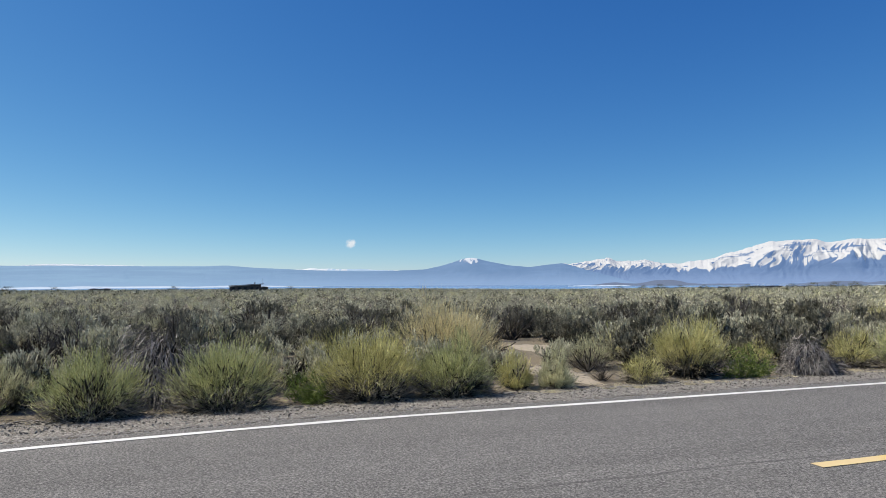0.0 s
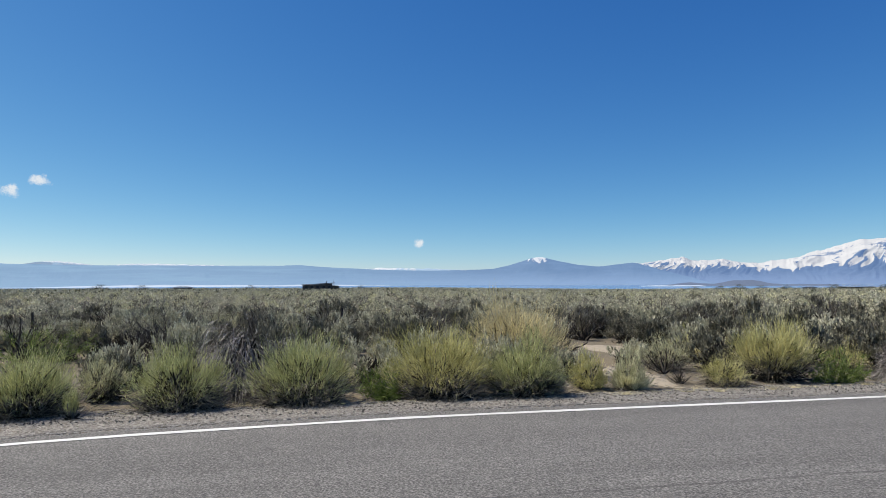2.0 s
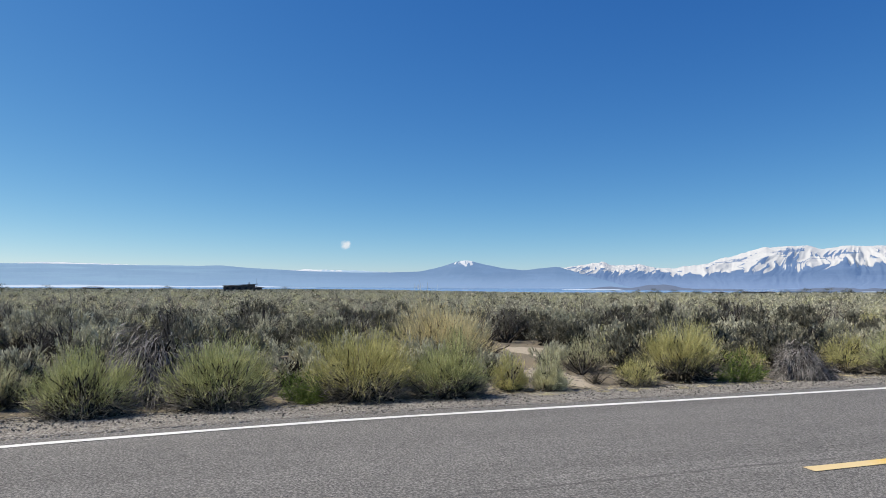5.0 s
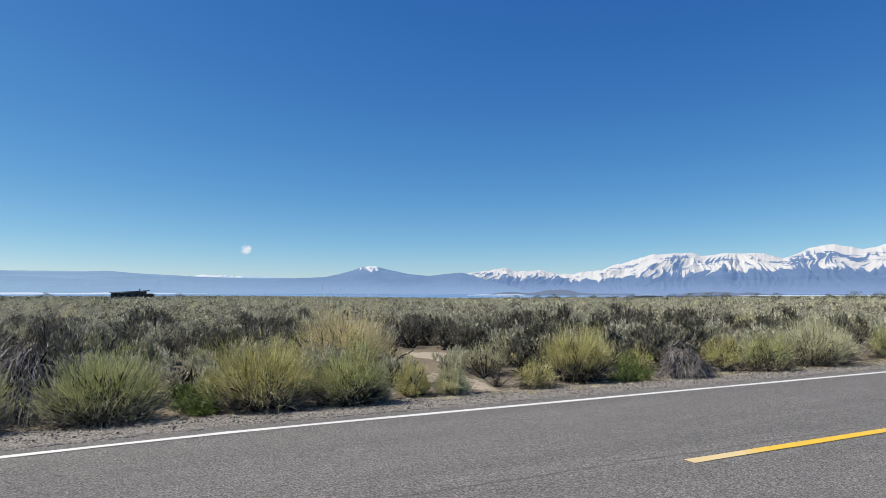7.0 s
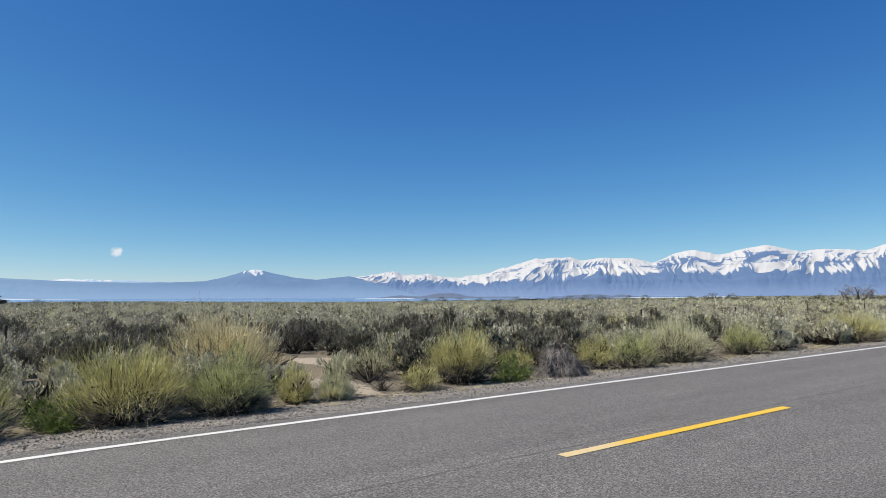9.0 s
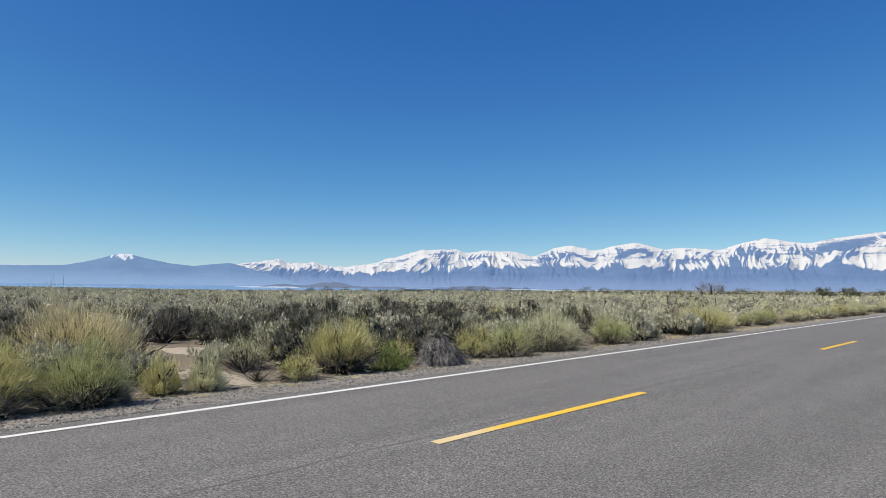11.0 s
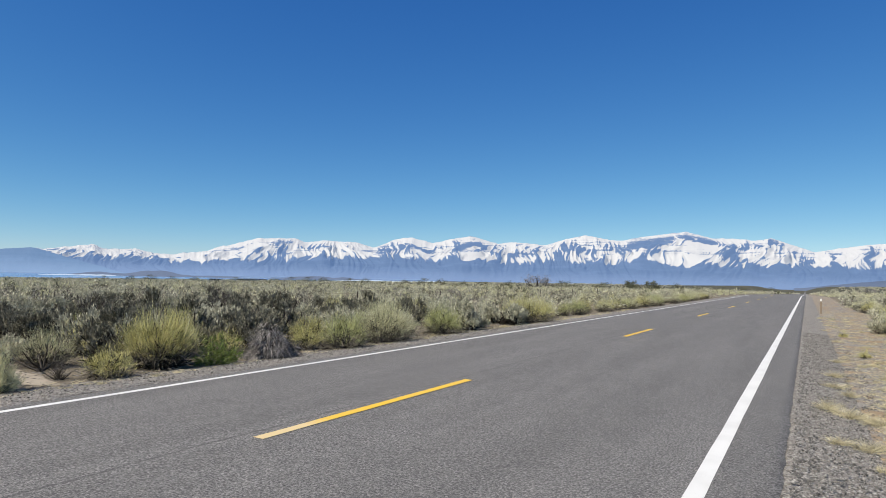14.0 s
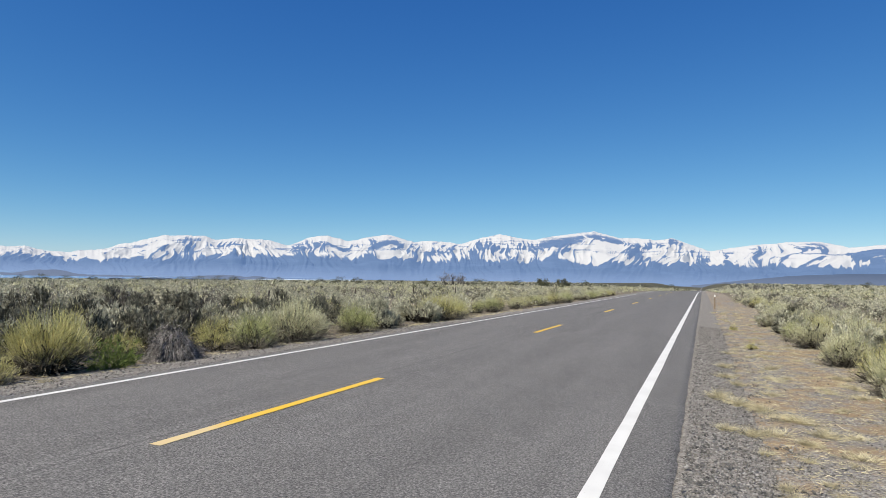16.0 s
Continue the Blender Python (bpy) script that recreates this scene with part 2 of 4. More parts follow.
FARLEAF = plant_material("far_dark_leaves", (0.055, 0.062, 0.036), (0.19, 0.195, 0.11), (0.14, 0.13, 0.075), 0.8, 0.5, 0.1)
STONE = plant_material("pebble_stone", (0.08, 0.077, 0.073), (0.42, 0.405, 0.38), (0.27, 0.24, 0.205), 0.9, 0.3, 0.0)
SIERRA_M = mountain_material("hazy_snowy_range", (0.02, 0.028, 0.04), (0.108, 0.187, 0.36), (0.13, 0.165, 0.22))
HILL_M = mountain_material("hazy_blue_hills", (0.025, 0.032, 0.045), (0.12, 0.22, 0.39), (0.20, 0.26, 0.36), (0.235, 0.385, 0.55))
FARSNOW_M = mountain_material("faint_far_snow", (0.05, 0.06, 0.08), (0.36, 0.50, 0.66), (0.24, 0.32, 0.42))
ISLE_M = mountain_material("hazy_dark_rock", (0.02, 0.024, 0.03), (0.06, 0.095, 0.18), (0.1, 0.1, 0.1))
FLAT_M = mountain_material("hazy_shore_flats", (0.10, 0.11, 0.12), (0.27, 0.35, 0.47), (0.1, 0.1, 0.1))
LAKE_M = water_material()
CREO = plain_material("weathered_dark_post_wood", (0.03, 0.025, 0.02), (0.08, 0.065, 0.05), 20)
WIRE = plain_material("rusty_wire", (0.10, 0.07, 0.05), (0.2, 0.15, 0.11), 30, 0.6, 0.7)
SIDING = plain_material("dark_board_siding", (0.06, 0.052, 0.048), (0.12, 0.105, 0.095), 3)
ROOFING = plain_material("dark_grey_roofing", (0.05, 0.05, 0.052), (0.11, 0.11, 0.115), 2)
REDROOF = plain_material("rusty_red_roofing", (0.12, 0.06, 0.045), (0.22, 0.12, 0.09), 2)
PLASTIC = plain_material("white_marker_plastic", (0.62, 0.62, 0.6), (0.75, 0.75, 0.73), 12, 0.5)
BROWNP = plain_material("brown_marker_plastic", (0.16, 0.12, 0.08), (0.25, 0.19, 0.13), 12, 0.6)
GLASS = plain_material("dark_window_glass", (0.02, 0.025, 0.03), (0.05, 0.06, 0.07), 3, 0.1)


def cloud_material():
    """Thin white vapour, torn at the edges and clear between, far off in the sky."""
    m = bpy.data.materials.new("white_cloud")
    m.use_nodes = True
    t = m.node_tree
    t.nodes.clear()
    uv = t.nodes.new("ShaderNodeAttribute")
    uv.attribute_name = "body"
    p = where(t)
    wisps = noise_tex(t, p, 0.016, 7, 0.62)
    body = maths(t, "ADD", uv.outputs["Fac"], maths(t, "MULTIPLY", maths(t, "SUBTRACT", wisps, 0.5), 2.4))
    # the vapour's sunlit white is painted as glow; the sun doesn't light it
    glow = node(t, "ShaderNodeEmission", Strength=0.76)
    t.links.new(mix(t, noise_tex(t, p, 0.03, 4, 0.6), (0.66, 0.74, 0.82), (0.93, 0.93, 0.92)), glow.inputs["Color"])
    clear = t.nodes.new("ShaderNodeBsdfTransparent")
    ms = t.nodes.new("ShaderNodeMixShader")
    t.links.new(maths(t, "MULTIPLY", stretch(t, body, 0.25, 0.95), 0.9), ms.inputs[0])
    t.links.new(clear.outputs[0], ms.inputs[1])
    t.links.new(glow.outputs[0], ms.inputs[2])
    t.links.new(ms.outputs[0], t.nodes.new("ShaderNodeOutputMaterial").inputs["Surface"])
    return m


CLOUDM = cloud_material()


# ---- mesh helpers ----
def quads_mesh(name, verts, quads, mat, smooth=False):
    me = bpy.data.meshes.new(name)
    v = np.asarray(verts, dtype=np.float32)
    q = np.asarray(quads, dtype=np.int32)
    k = q.shape[1]
    me.vertices.add(len(v))
    me.vertices.foreach_set("co", v.ravel())
    me.loops.add(q.size)
    me.loops.foreach_set("vertex_index", q.ravel())
    me.polygons.add(len(q))
    me.polygons.foreach_set("loop_start", np.arange(len(q), dtype=np.int32) * k)
    me.update(calc_edges=True)
    if smooth:
        me.polygons.foreach_set("use_smooth", np.ones(len(q), dtype=bool))
    me.materials.append(mat)
    return me


def thing(name, label, category, group="", kind=""):
    return tagged(new(name), label, category, group, kind)


def part(name, me, parent, label="", kind=""):
    ob = new(name, me)
    ob.parent = parent
    return tagged(ob, label, kind=kind)


def bm_mesh(name, bm, mat):
    me = bpy.data.meshes.new(name)
    bm.to_mesh(me)
    bm.free()
    me.materials.append(mat)
    return me


def box_mesh(name, size, at, mat, bevel=0.0):
    bm = bmesh.new()
    bmesh.ops.create_cube(bm, size=1.0, matrix=Matrix.Translation(at) @ Matrix.Diagonal((*size, 1)))
    if bevel:
        bmesh.ops.bevel(bm, geom=bm.edges[:], offset=bevel, segments=1, affect="EDGES")
    return bm_mesh(name, bm, mat)


def smooth01(v, lo, hi):
    s = np.clip((np.asarray(v, dtype=float) - lo) / (hi - lo), 0, 1)
    return s * s * (3 - 2 * s)


def height(x, y):
    """The ground's height: level by the road, falling to the lake in the west, the road dipping behind its crest."""
    x, y = np.asarray(x, dtype=float), np.asarray(y, dtype=float)
    w = np.maximum(0, -x - 14)
    north = 1 - smooth01(np.degrees(np.arctan2(-x, y)), 60, 86)
    z = -(0.0090 + 0.0055 * north * smooth01(w, 10, 120)) * w
    z = z - 0.011 * np.maximum(0, y - 115) * (1 - smooth01(w, 20, 260)) * (1 - smooth01(x, 5, 60))
    z = z + 0.003 * np.maximum(0, -y - 10) * smooth01(w, 0, 30)
    z = z + np.minimum(0.012 * np.maximum(0, x - 6), 1.2)
    z = z - 0.10 * smooth01(-x, 8.2, 9.6) - 0.06 * smooth01(x, 0.1, 1.0)
    r = np.hypot(x, y)
    bumps = 0.05 * np.sin(x * 0.9 + 1.7 * np.sin(y * 0.37)) * np.sin(y * 0.8 + 0.6 * np.sin(x * 0.5)) * smooth01(-x, 9.5, 12)
    z = z + bumps
    return np.clip(z - 7.5 * smooth01(r, 1380, 1500) * smooth01(w, 200, 600), -20.6, 12)


def bend(y):
    """How far the far side of the road leans in, behind the start."""
    back = -np.asarray(y, dtype=float)
    return 0.42 * smooth01(back, -2.0, 4.5) + 0.40 * smooth01(back, 2.2, 5.5)


def ribbons(rng, base, way, length, width, bend, seg=1, tip=0.35, face=None):
    """Thin tapering blades or twigs: one strip of seg quads each, bent by the vector bend."""
    n = len(base)
    side = np.cross(way, rng.normal(size=(n, 3)) if face is None else face + rng.normal(size=(n, 3)) * 0.55)
    side /= np.linalg.norm(side, axis=1, keepdims=True) + 1e-9
    rows = []
    for k in range(seg + 1):
        s = k / seg
        c = base + way * (length * s)[:, None] + bend * (s * s)
        w = (width * (1 - (1 - tip) * s) * 0.5)[:, None] * side
        rows += [c - w, c + w]
    v = np.stack(rows, 1).reshape(-1, 3)
    o = (np.arange(n) * 2 * (seg + 1))[:, None, None]
    q = np.array([[2 * k, 2 * k + 1, 2 * k + 3, 2 * k + 2] for k in range(seg)])[None]
    return v, (o + q).reshape(-1, 4)


def joined(parts):
    vs, qs, o = [], [], 0
    for v, q in parts:
        vs.append(v)
        qs.append(q + o)
        o += len(v)
    return np.concatenate(vs), np.concatenate(qs)


def unit(v):
    return v / (np.linalg.norm(v, axis=-1, keepdims=True) + 1e-9)


def dome_dirs(rng, n, spread):
    a = rng.uniform(0, 2 * np.pi, n)
    p = np.radians(spread) * np.sqrt(rng.uniform(0, 1, n))
    return np.stack([np.sin(p) * np.cos(a), np.sin(p) * np.sin(a), np.cos(p)], 1)


def tubes(rng, base, way, length, radius, wobble, seg=4, sides=4):
    """Crooked tapering woody branches."""
    n = len(base)
    side = unit(np.cross(way, rng.normal(size=(n, 3))))
    other = np.cross(way, side)
    c = base.copy()
    rows = []
    d = way.copy()
    for k in range(seg + 1):
        r = radius * (1 - 0.75 * k / seg)
        for j in range(sides):
            a = 2 * np.pi * j / sides
            rows.append(c + r[:, None] * (math.cos(a) * side + math.sin(a) * other))
        d = unit(d + wobble * rng.normal(size=(n, 3)))
        c = c + d * (length / seg)[:, None]
    v = np.stack(rows, 1).reshape(-1, 3)
    o = (np.arange(n) * (seg + 1) * sides)[:, None, None]
    q = np.array([[k * sides + j, k * sides + (j + 1) % sides, (k + 1) * sides + (j + 1) % sides, (k + 1) * sides + j] for k in range(seg) for j in range(sides)])[None]
    return v, (o + q).reshape(-1, 4)


# ---- ground, road, lake, distance ----
def ground_sheet():
    radii = np.concatenate([[0.4], np.geomspace(1.0, 4950, 130)])
    az = np.linspace(0, 2 * np.pi, 433)[:-1]
    r, a = np.meshgrid(radii, az, indexing="ij")
    x, y = -r * np.sin(a) - 4.0, r * np.cos(a) + 4.0
    z = height(x, y)
    on_road = (x > -9.3) & (x < 3.2)
    z = np.where(on_road, z - 0.09, z)
    v = np.stack([x, y, z], -1).reshape(-1, 3)
    n = len(az)
    i, j = np.meshgrid(np.arange(len(radii) - 1), np.arange(n), indexing="ij")
    q = np.stack([i * n + j, i * n + (j + 1) % n, (i + 1) * n + (j + 1) % n, (i + 1) * n + j], -1).reshape(-1, 4)[:, ::-1]
    v = np.concatenate([v, [[-4, 4, -0.05]]])
    ob = new("ground", quads_mesh("ground", v, q, SOIL, True))
    return tagged(ob, "dry sandy desert plain sloping down to a lake", "ground", kind="structure")


def strip(name, x0, x1, ys, lift, mat, across=1, rough=0.0, seed=0):
    """A sheet along the road between two lateral places, lying on the ground's height."""
    rng = np.random.default_rng(seed)
    xs = np.linspace(0, 1, across + 1)
    rows = []
    for y in ys:
        a = x0 + (rng.normal() * rough if rough else 0)
        b = x1 + (rng.normal() * rough if rough else 0)
        for s in xs:
            x = a + (b - a) * s + (float(bend(y)) if x0 < -7 else 0.0)
            rows.append((x, y, float(height(-4.0, y)) + lift))
    n = across + 1
    i, j = np.meshgrid(np.arange(len(ys) - 1), np.arange(across), indexing="ij")
    q = np.stack([i * n + j, i * n + j + 1, (i + 1) * n + j + 1, (i + 1) * n + j], -1).reshape(-1, 4)
    return quads_mesh(name, rows, q, mat)


def road_slab():
    """The carriageway: slightly crowned slab with ragged, rounded asphalt edges."""
    rng = np.random.default_rng(5)
    ys = np.concatenate([np.arange(-60, 60, 0.25), np.geomspace(60, 2900, 160)])
    rows = []
    for y in ys:
        z = float(height(-4.0, y))
        jl, jr = rng.normal() * 0.018, rng.normal() * 0.012
        for x, d in ((-8.22 + jl, -0.12), (-8.10 + jl, -0.012), (-8.0, 0.0), (-4.54, 0.004), (-0.1, 0.0), (0.02 + jr, -0.01), (0.07 + jr, -0.12)):
            rows.append((x + (float(bend(y)) if x < -7 else 0.0), y, z + d))
    n = 7
    i, j = np.meshgrid(np.arange(len(ys) - 1), np.arange(n - 1), indexing="ij")
    q = np.stack([i * n + j, i * n + j + 1, (i + 1) * n + j + 1, (i + 1) * n + j], -1).reshape(-1, 4)
    return tagged(new("road", quads_mesh("road", rows, q, ASPHALT)), "worn grey asphalt two-lane road with painted lines", "road", kind="structure")


ground = ground_sheet()
road = road_slab()
LINE_Y = np.concatenate([np.arange(-60, 60, 1.0), np.geomspace(60, 2900, 110)])
part("edge_line", strip("edge_line", -7.80, -7.69, LINE_Y, 0.006, WHITE, rough=0.004, seed=1), road, "white painted edge line")
part("edge_line", strip("edge_line", -0.635, -0.48, LINE_Y, 0.006, WHITE, rough=0.004, seed=2), road, "white painted edge line")
for k in range(-3, 24):
    y0 = 4.85 + 14.65 * k
    ys = np.linspace(y0, y0 + (4.55 if k == 0 else 3.9), 12)
    part("centre_dash", strip("centre_dash", -4.61, -4.475, ys, 0.010, YELLOW, rough=0.003, seed=20 + k), road, "yellow painted centre dash")


def verge(name, inner, outer, ys, mat, seed, label, lift):
    """A shoulder of loose stones that runs from the asphalt's edge down to the soil with a ragged outer margin."""
    rng = np.random.default_rng(seed)
    steps = np.concatenate([[0.0], np.linspace(0.02, 1, 12)])
    n = 13
    rows = []
    wander = np.cumsum(rng.normal(size=len(ys)) * 0.05)
    wander = wander - np.linspace(0, wander[-1], len(ys))
    for i, y in enumerate(ys):
        for s in steps:
            start = inner + (float(bend(y)) if inner < -5 else 0.0)
            x = start + (outer + np.clip(wander[i], -0.4, 0.4) - start) * s
            z = float(height(x, y))
            up = lift * (1 - s) + 0.012 - 0.04 * smooth01(s, 0.85, 1.0) + rng.normal() * 0.006 - 0.10 * (s == 0)
            rows.append((x, y, z + up))
    i, j = np.meshgrid(np.arange(len(ys) - 1), np.arange(n - 1), indexing="ij")
    q = np.stack([i * n + j, i * n + j + 1, (i + 1) * n + j + 1, (i + 1) * n + j], -1).reshape(-1, 4)
    if outer < inner:
        q = q[:, ::-1]
    return tagged(new(name, quads_mesh(name, rows, q, mat, True)), label, "shoulder", kind="structure")


VERGE_Y = np.concatenate([np.arange(-40, 60, 0.3), np.geomspace(60, 600, 60)])
verge("gravel_shoulder", -8.06, -9.35, VERGE_Y, GRAVEL, 3, "loose grey gravel shoulder beside the asphalt", -0.012)
verge("gravel_shoulder", 0.0, 1.15, VERGE_Y, GRAVEL, 4, "loose grey gravel shoulder beside the asphalt", -0.03)
verge("dirt_verge", 0.8, 3.3, VERGE_Y, VERGE, 6, "tan dirt verge with dry straw", 0.0)


def sector_mesh(name, az0, az1, r0, r1, z, mat, seed, ragged=0.0):
    rng = np.random.default_rng(seed)
    az = np.radians(np.linspace(az0, az1, 160))
    wob = np.cumsum(rng.normal(size=160)) * ragged
    rr = np.linspace(0, 1, 12)
    rows = []
    for k, a in enumerate(az):
        ra = r0 + wob[k] - wob.mean()
        for s in rr:
            r = ra + (r1 - ra) * s
            rows.append((-r * math.sin(a), r * math.cos(a), z))
    n = len(rr)
    i, j = np.meshgrid(np.arange(159), np.arange(n - 1), indexing="ij")
    q = np.stack([i * n + j, (i + 1) * n + j, (i + 1) * n + j + 1, i * n + j + 1], -1).reshape(-1, 4)[:, ::-1]
    return quads_mesh(name, rows, q, mat)


tagged(new("water", sector_mesh("water", 30, 150, 1500, 3900, -20.0, LAKE_M, 8, 6.0)), "wide pale blue lake under haze", "lake", kind="structure")


def fractal(seed, u, octaves, start, gain=0.5, ridged=False):
    """Sums of smooth random waves over one number, about -1 to 1."""
    rng = np.random.default_rng(seed)
    out, amp, total, freq = np.zeros_like(u), 1.0, 0.0, start
    for _ in range(octaves):
        grid = rng.uniform(-1, 1, 4096)
        x = u * freq + rng.uniform(0, 1000)
        i = np.floor(x).astype(int)
        f = x - i
        f = f * f * (3 - 2 * f)
        w = grid[i % 4096] * (1 - f) + grid[(i + 1) % 4096] * f
        if ridged:
            w = 1 - 2 * np.abs(w)
        out += amp * w
        total += amp
        amp *= gain
        freq *= 2.03
    return out / total


def noise2(seed, x, y, octaves, ridged=False):
    rng = np.random.default_rng(seed)
    out, amp, total = np.zeros_like(x), 1.0, 0.0
    g = rng.uniform(-1, 1, (256, 256))
    for o in range(octaves):
        xi, yi = np.floor(x).astype(int), np.floor(y).astype(int)
        fx, fy = x - xi, y - yi
        fx, fy = fx * fx * (3 - 2 * fx), fy * fy * (3 - 2 * fy)
        xi, yi = xi + 37 * o, yi + 91 * o
        a = g[xi % 256, yi % 256] * (1 - fx) + g[(xi + 1) % 256, yi % 256] * fx
        b = g[xi % 256, (yi + 1) % 256] * (1 - fx) + g[(xi + 1) % 256, (yi + 1) % 256] * fx
        w = a * (1 - fy) + b * fy
        if ridged:
            w = 1 - 2 * np.abs(w)
        out += amp * w
        total += amp
        amp *= 0.52
        x, y = x * 2.07, y * 2.07
    return out / total


def mountain_range(name, label, crest, az0, az1, near, top, far, mat, seed, jag, spur, snow_line=None, step=0.06, rows=46):
    """A range as a relief over bearing and distance: the crest's height in degrees at some bearings, with spurs and gullies down its face.
    Snow lies above a line, reaches down the gullies and leaves the sharp ribs and some ledges bare."""
    az = np.arange(az0, az1, step)
    bearings, degrees = zip(*sorted(crest))
    e = np.interp(az, bearings, degrees)
    k = np.exp(-0.5 * (np.arange(-6, 7) / 2.2) ** 2)
    e = np.convolve(np.pad(e, 6, "edge"), k / k.sum(), "valid")
    e = e + jag * (1 + 0.8 * ((az > 47) & (az < 64))) * fractal(seed, az, 5, 1.1, 0.6, True)
    peak = np.tan(np.radians(e)) * top + 1.65
    s = np.linspace(0, 1, rows)
    A, S = np.meshgrid(az, s, indexing="ij")
    near_here = near + 0.04 * near * fractal(seed + 1, A, 3, 0.15)
    R = np.where(S < 0.9, near_here + (top - near_here) * S / 0.9, top + (far - top) * (S - 0.9) / 0.1)
    up = np.where(S < 0.9, S / 0.9, 1 - 0.9 * (S - 0.9) / 0.1)
    arc = np.radians(A) * top
    bent = arc + 130 * noise2(seed + 4, arc / 420, up * 2.5, 3) + 170 * up * np.sin(arc / 240) + 45 * up * np.sin(arc / 61)
    broad = noise2(seed + 2, bent / 250, up * 0.9 + arc / 900, 2, True)
    ribs = noise2(seed + 3, bent / 82, up * 1.8, 2, True)
    fine = noise2(seed + 5, bent / 30, up * 4.5, 2, True)
    mask = np.clip(up * 1.6, 0, 1) * np.clip((1 - up) * 2.2, 0.0, 1) * (S < 0.9)
    shape = 0.5 * up + 0.5 * up ** 1.8 + spur * (0.55 * broad + 0.36 * ribs + 0.17 * fine) * mask
    H = -23 + (peak[:, None] + 23) * np.clip(shape, 0, 1.0 - 0.015 * (up < 1))
    X, Y = -R * np.sin(np.radians(A)), R * np.cos(np.radians(A))
    v = np.stack([X, Y, H], -1).reshape(-1, 3)
    n = rows
    i, j = np.meshgrid(np.arange(len(az) - 1), np.arange(n - 1), indexing="ij")
    q = np.stack([i * n + j, (i + 1) * n + j, (i + 1) * n + j + 1, i * n + j + 1], -1).reshape(-1, 4)[:, ::-1]
    me = quads_mesh(name, v, q, mat, True)
    snow = np.zeros_like(H)
    if snow_line is not None:
        line = snow_line - 42 * smooth01(A, 38, 52)
        wide = noise2(seed + 6, arc / 330, up * 2, 3)
        chutes = noise2(seed + 9, bent / 15, up * 2.2, 2, True)
        level = H - 15 * (ribs - 0.3) - 14 * (broad - 0.3) - 22 * (fine - 0.3) - 15 * (chutes - 0.3) + 20 * wide
        snow = smooth01(level, line - 12, line + 12)
        crag = smooth01(0.45 * ribs + 0.55 * fine + 0.45 * chutes + 0.6 * noise2(seed + 7, arc / 95, up * 6, 3), 0.40, 0.72)
        ledge = smooth01(noise2(seed + 8, arc / 150, H / 9 + arc / 420, 3), 0.14, 0.34) * smooth01(H, line + 10, line + 45)
        snow = snow * (1 - 0.78 * crag * (1 - 0.5 * smooth01(up, 0.85, 0.98))) * (1 - 0.62 * ledge * (1 - 0.6 * smooth01(up, 0.86, 0.98)))
    me.attributes.new("snow", "FLOAT", "POINT").data.foreach_set("value", snow.ravel().astype(np.float32))
    return tagged(new(name, me), label, "mountains", kind="structure")


SIERRA = [(-30, 3.0), (-12.4, 3.15), (-10.3, 2.95), (-8.4, 3.42), (-6.0, 3.38), (-4.5, 3.25), (-2.4, 3.0), (-0.4, 2.68), (0.6, 3.1), (2.4, 3.82), (3.4, 3.6),
          (5.2, 3.78), (6.9, 3.8), (8.9, 4.4), (12.6, 3.9), (14.3, 3.55), (17.3, 4.03), (19.2, 3.6), (20.6, 3.1), (23.8, 3.35), (24.9, 3.15), (27.4, 3.82), (29.4, 3.45),
          (30.7, 3.1), (32.8, 3.58), (34.5, 3.3), (36.1, 2.52), (37.6, 2.98), (40.3, 3.08), (42.2, 2.82), (43.0, 3.15), (46.4, 3.05), (48.0, 2.5), (49.6, 2.1),
          (50.8, 1.65), (54.0, 1.35), (55.8, 1.75), (57.7, 1.6), (58.9, 2.0), (60.0, 1.8), (61.5, 1.56), (63.5, 1.45), (66, 0.8), (70, 0.2)]
HILLS = [(44, -0.9), (54, -0.6), (57, -0.1), (60, 0.75), (62.9, 1.6), (65.7, 1.25), (67.6, 1.42), (70.0, 1.95), (70.5, 2.12), (71.3, 2.16), (72.0, 1.95), (72.8, 1.68), (73.6, 1.45), (75.1, 1.12), (77.7, 1.02), (81, 0.98),
         (85.3, 1.08), (90.3, 1.33), (92.4, 1.53), (94, 1.45), (100, 1.45), (108.6, 1.42), (114.3, 1.48), (116.1, 1.7), (125, 2.0), (150, 1.5)]
FAR_SNOW = [(74, 0.9), (81, 1.2), (85.4, 1.28), (88, 1.15), (95, 1.3), (100, 1.55), (106, 1.62), (108, 1.4), (110.7, 1.8), (112, 1.72), (114, 1.4), (125, 1.3)]
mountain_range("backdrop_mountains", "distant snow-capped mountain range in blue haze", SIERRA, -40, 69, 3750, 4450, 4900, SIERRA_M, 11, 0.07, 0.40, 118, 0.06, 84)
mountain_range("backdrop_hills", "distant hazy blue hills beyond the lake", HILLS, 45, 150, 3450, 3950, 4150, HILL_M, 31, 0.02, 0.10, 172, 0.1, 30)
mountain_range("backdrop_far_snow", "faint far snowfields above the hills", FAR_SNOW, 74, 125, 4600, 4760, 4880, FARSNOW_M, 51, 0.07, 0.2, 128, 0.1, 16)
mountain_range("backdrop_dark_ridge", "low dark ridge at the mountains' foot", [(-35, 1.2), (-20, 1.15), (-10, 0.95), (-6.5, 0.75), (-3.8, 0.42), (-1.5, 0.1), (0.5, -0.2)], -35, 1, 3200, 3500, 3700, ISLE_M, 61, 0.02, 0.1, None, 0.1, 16)


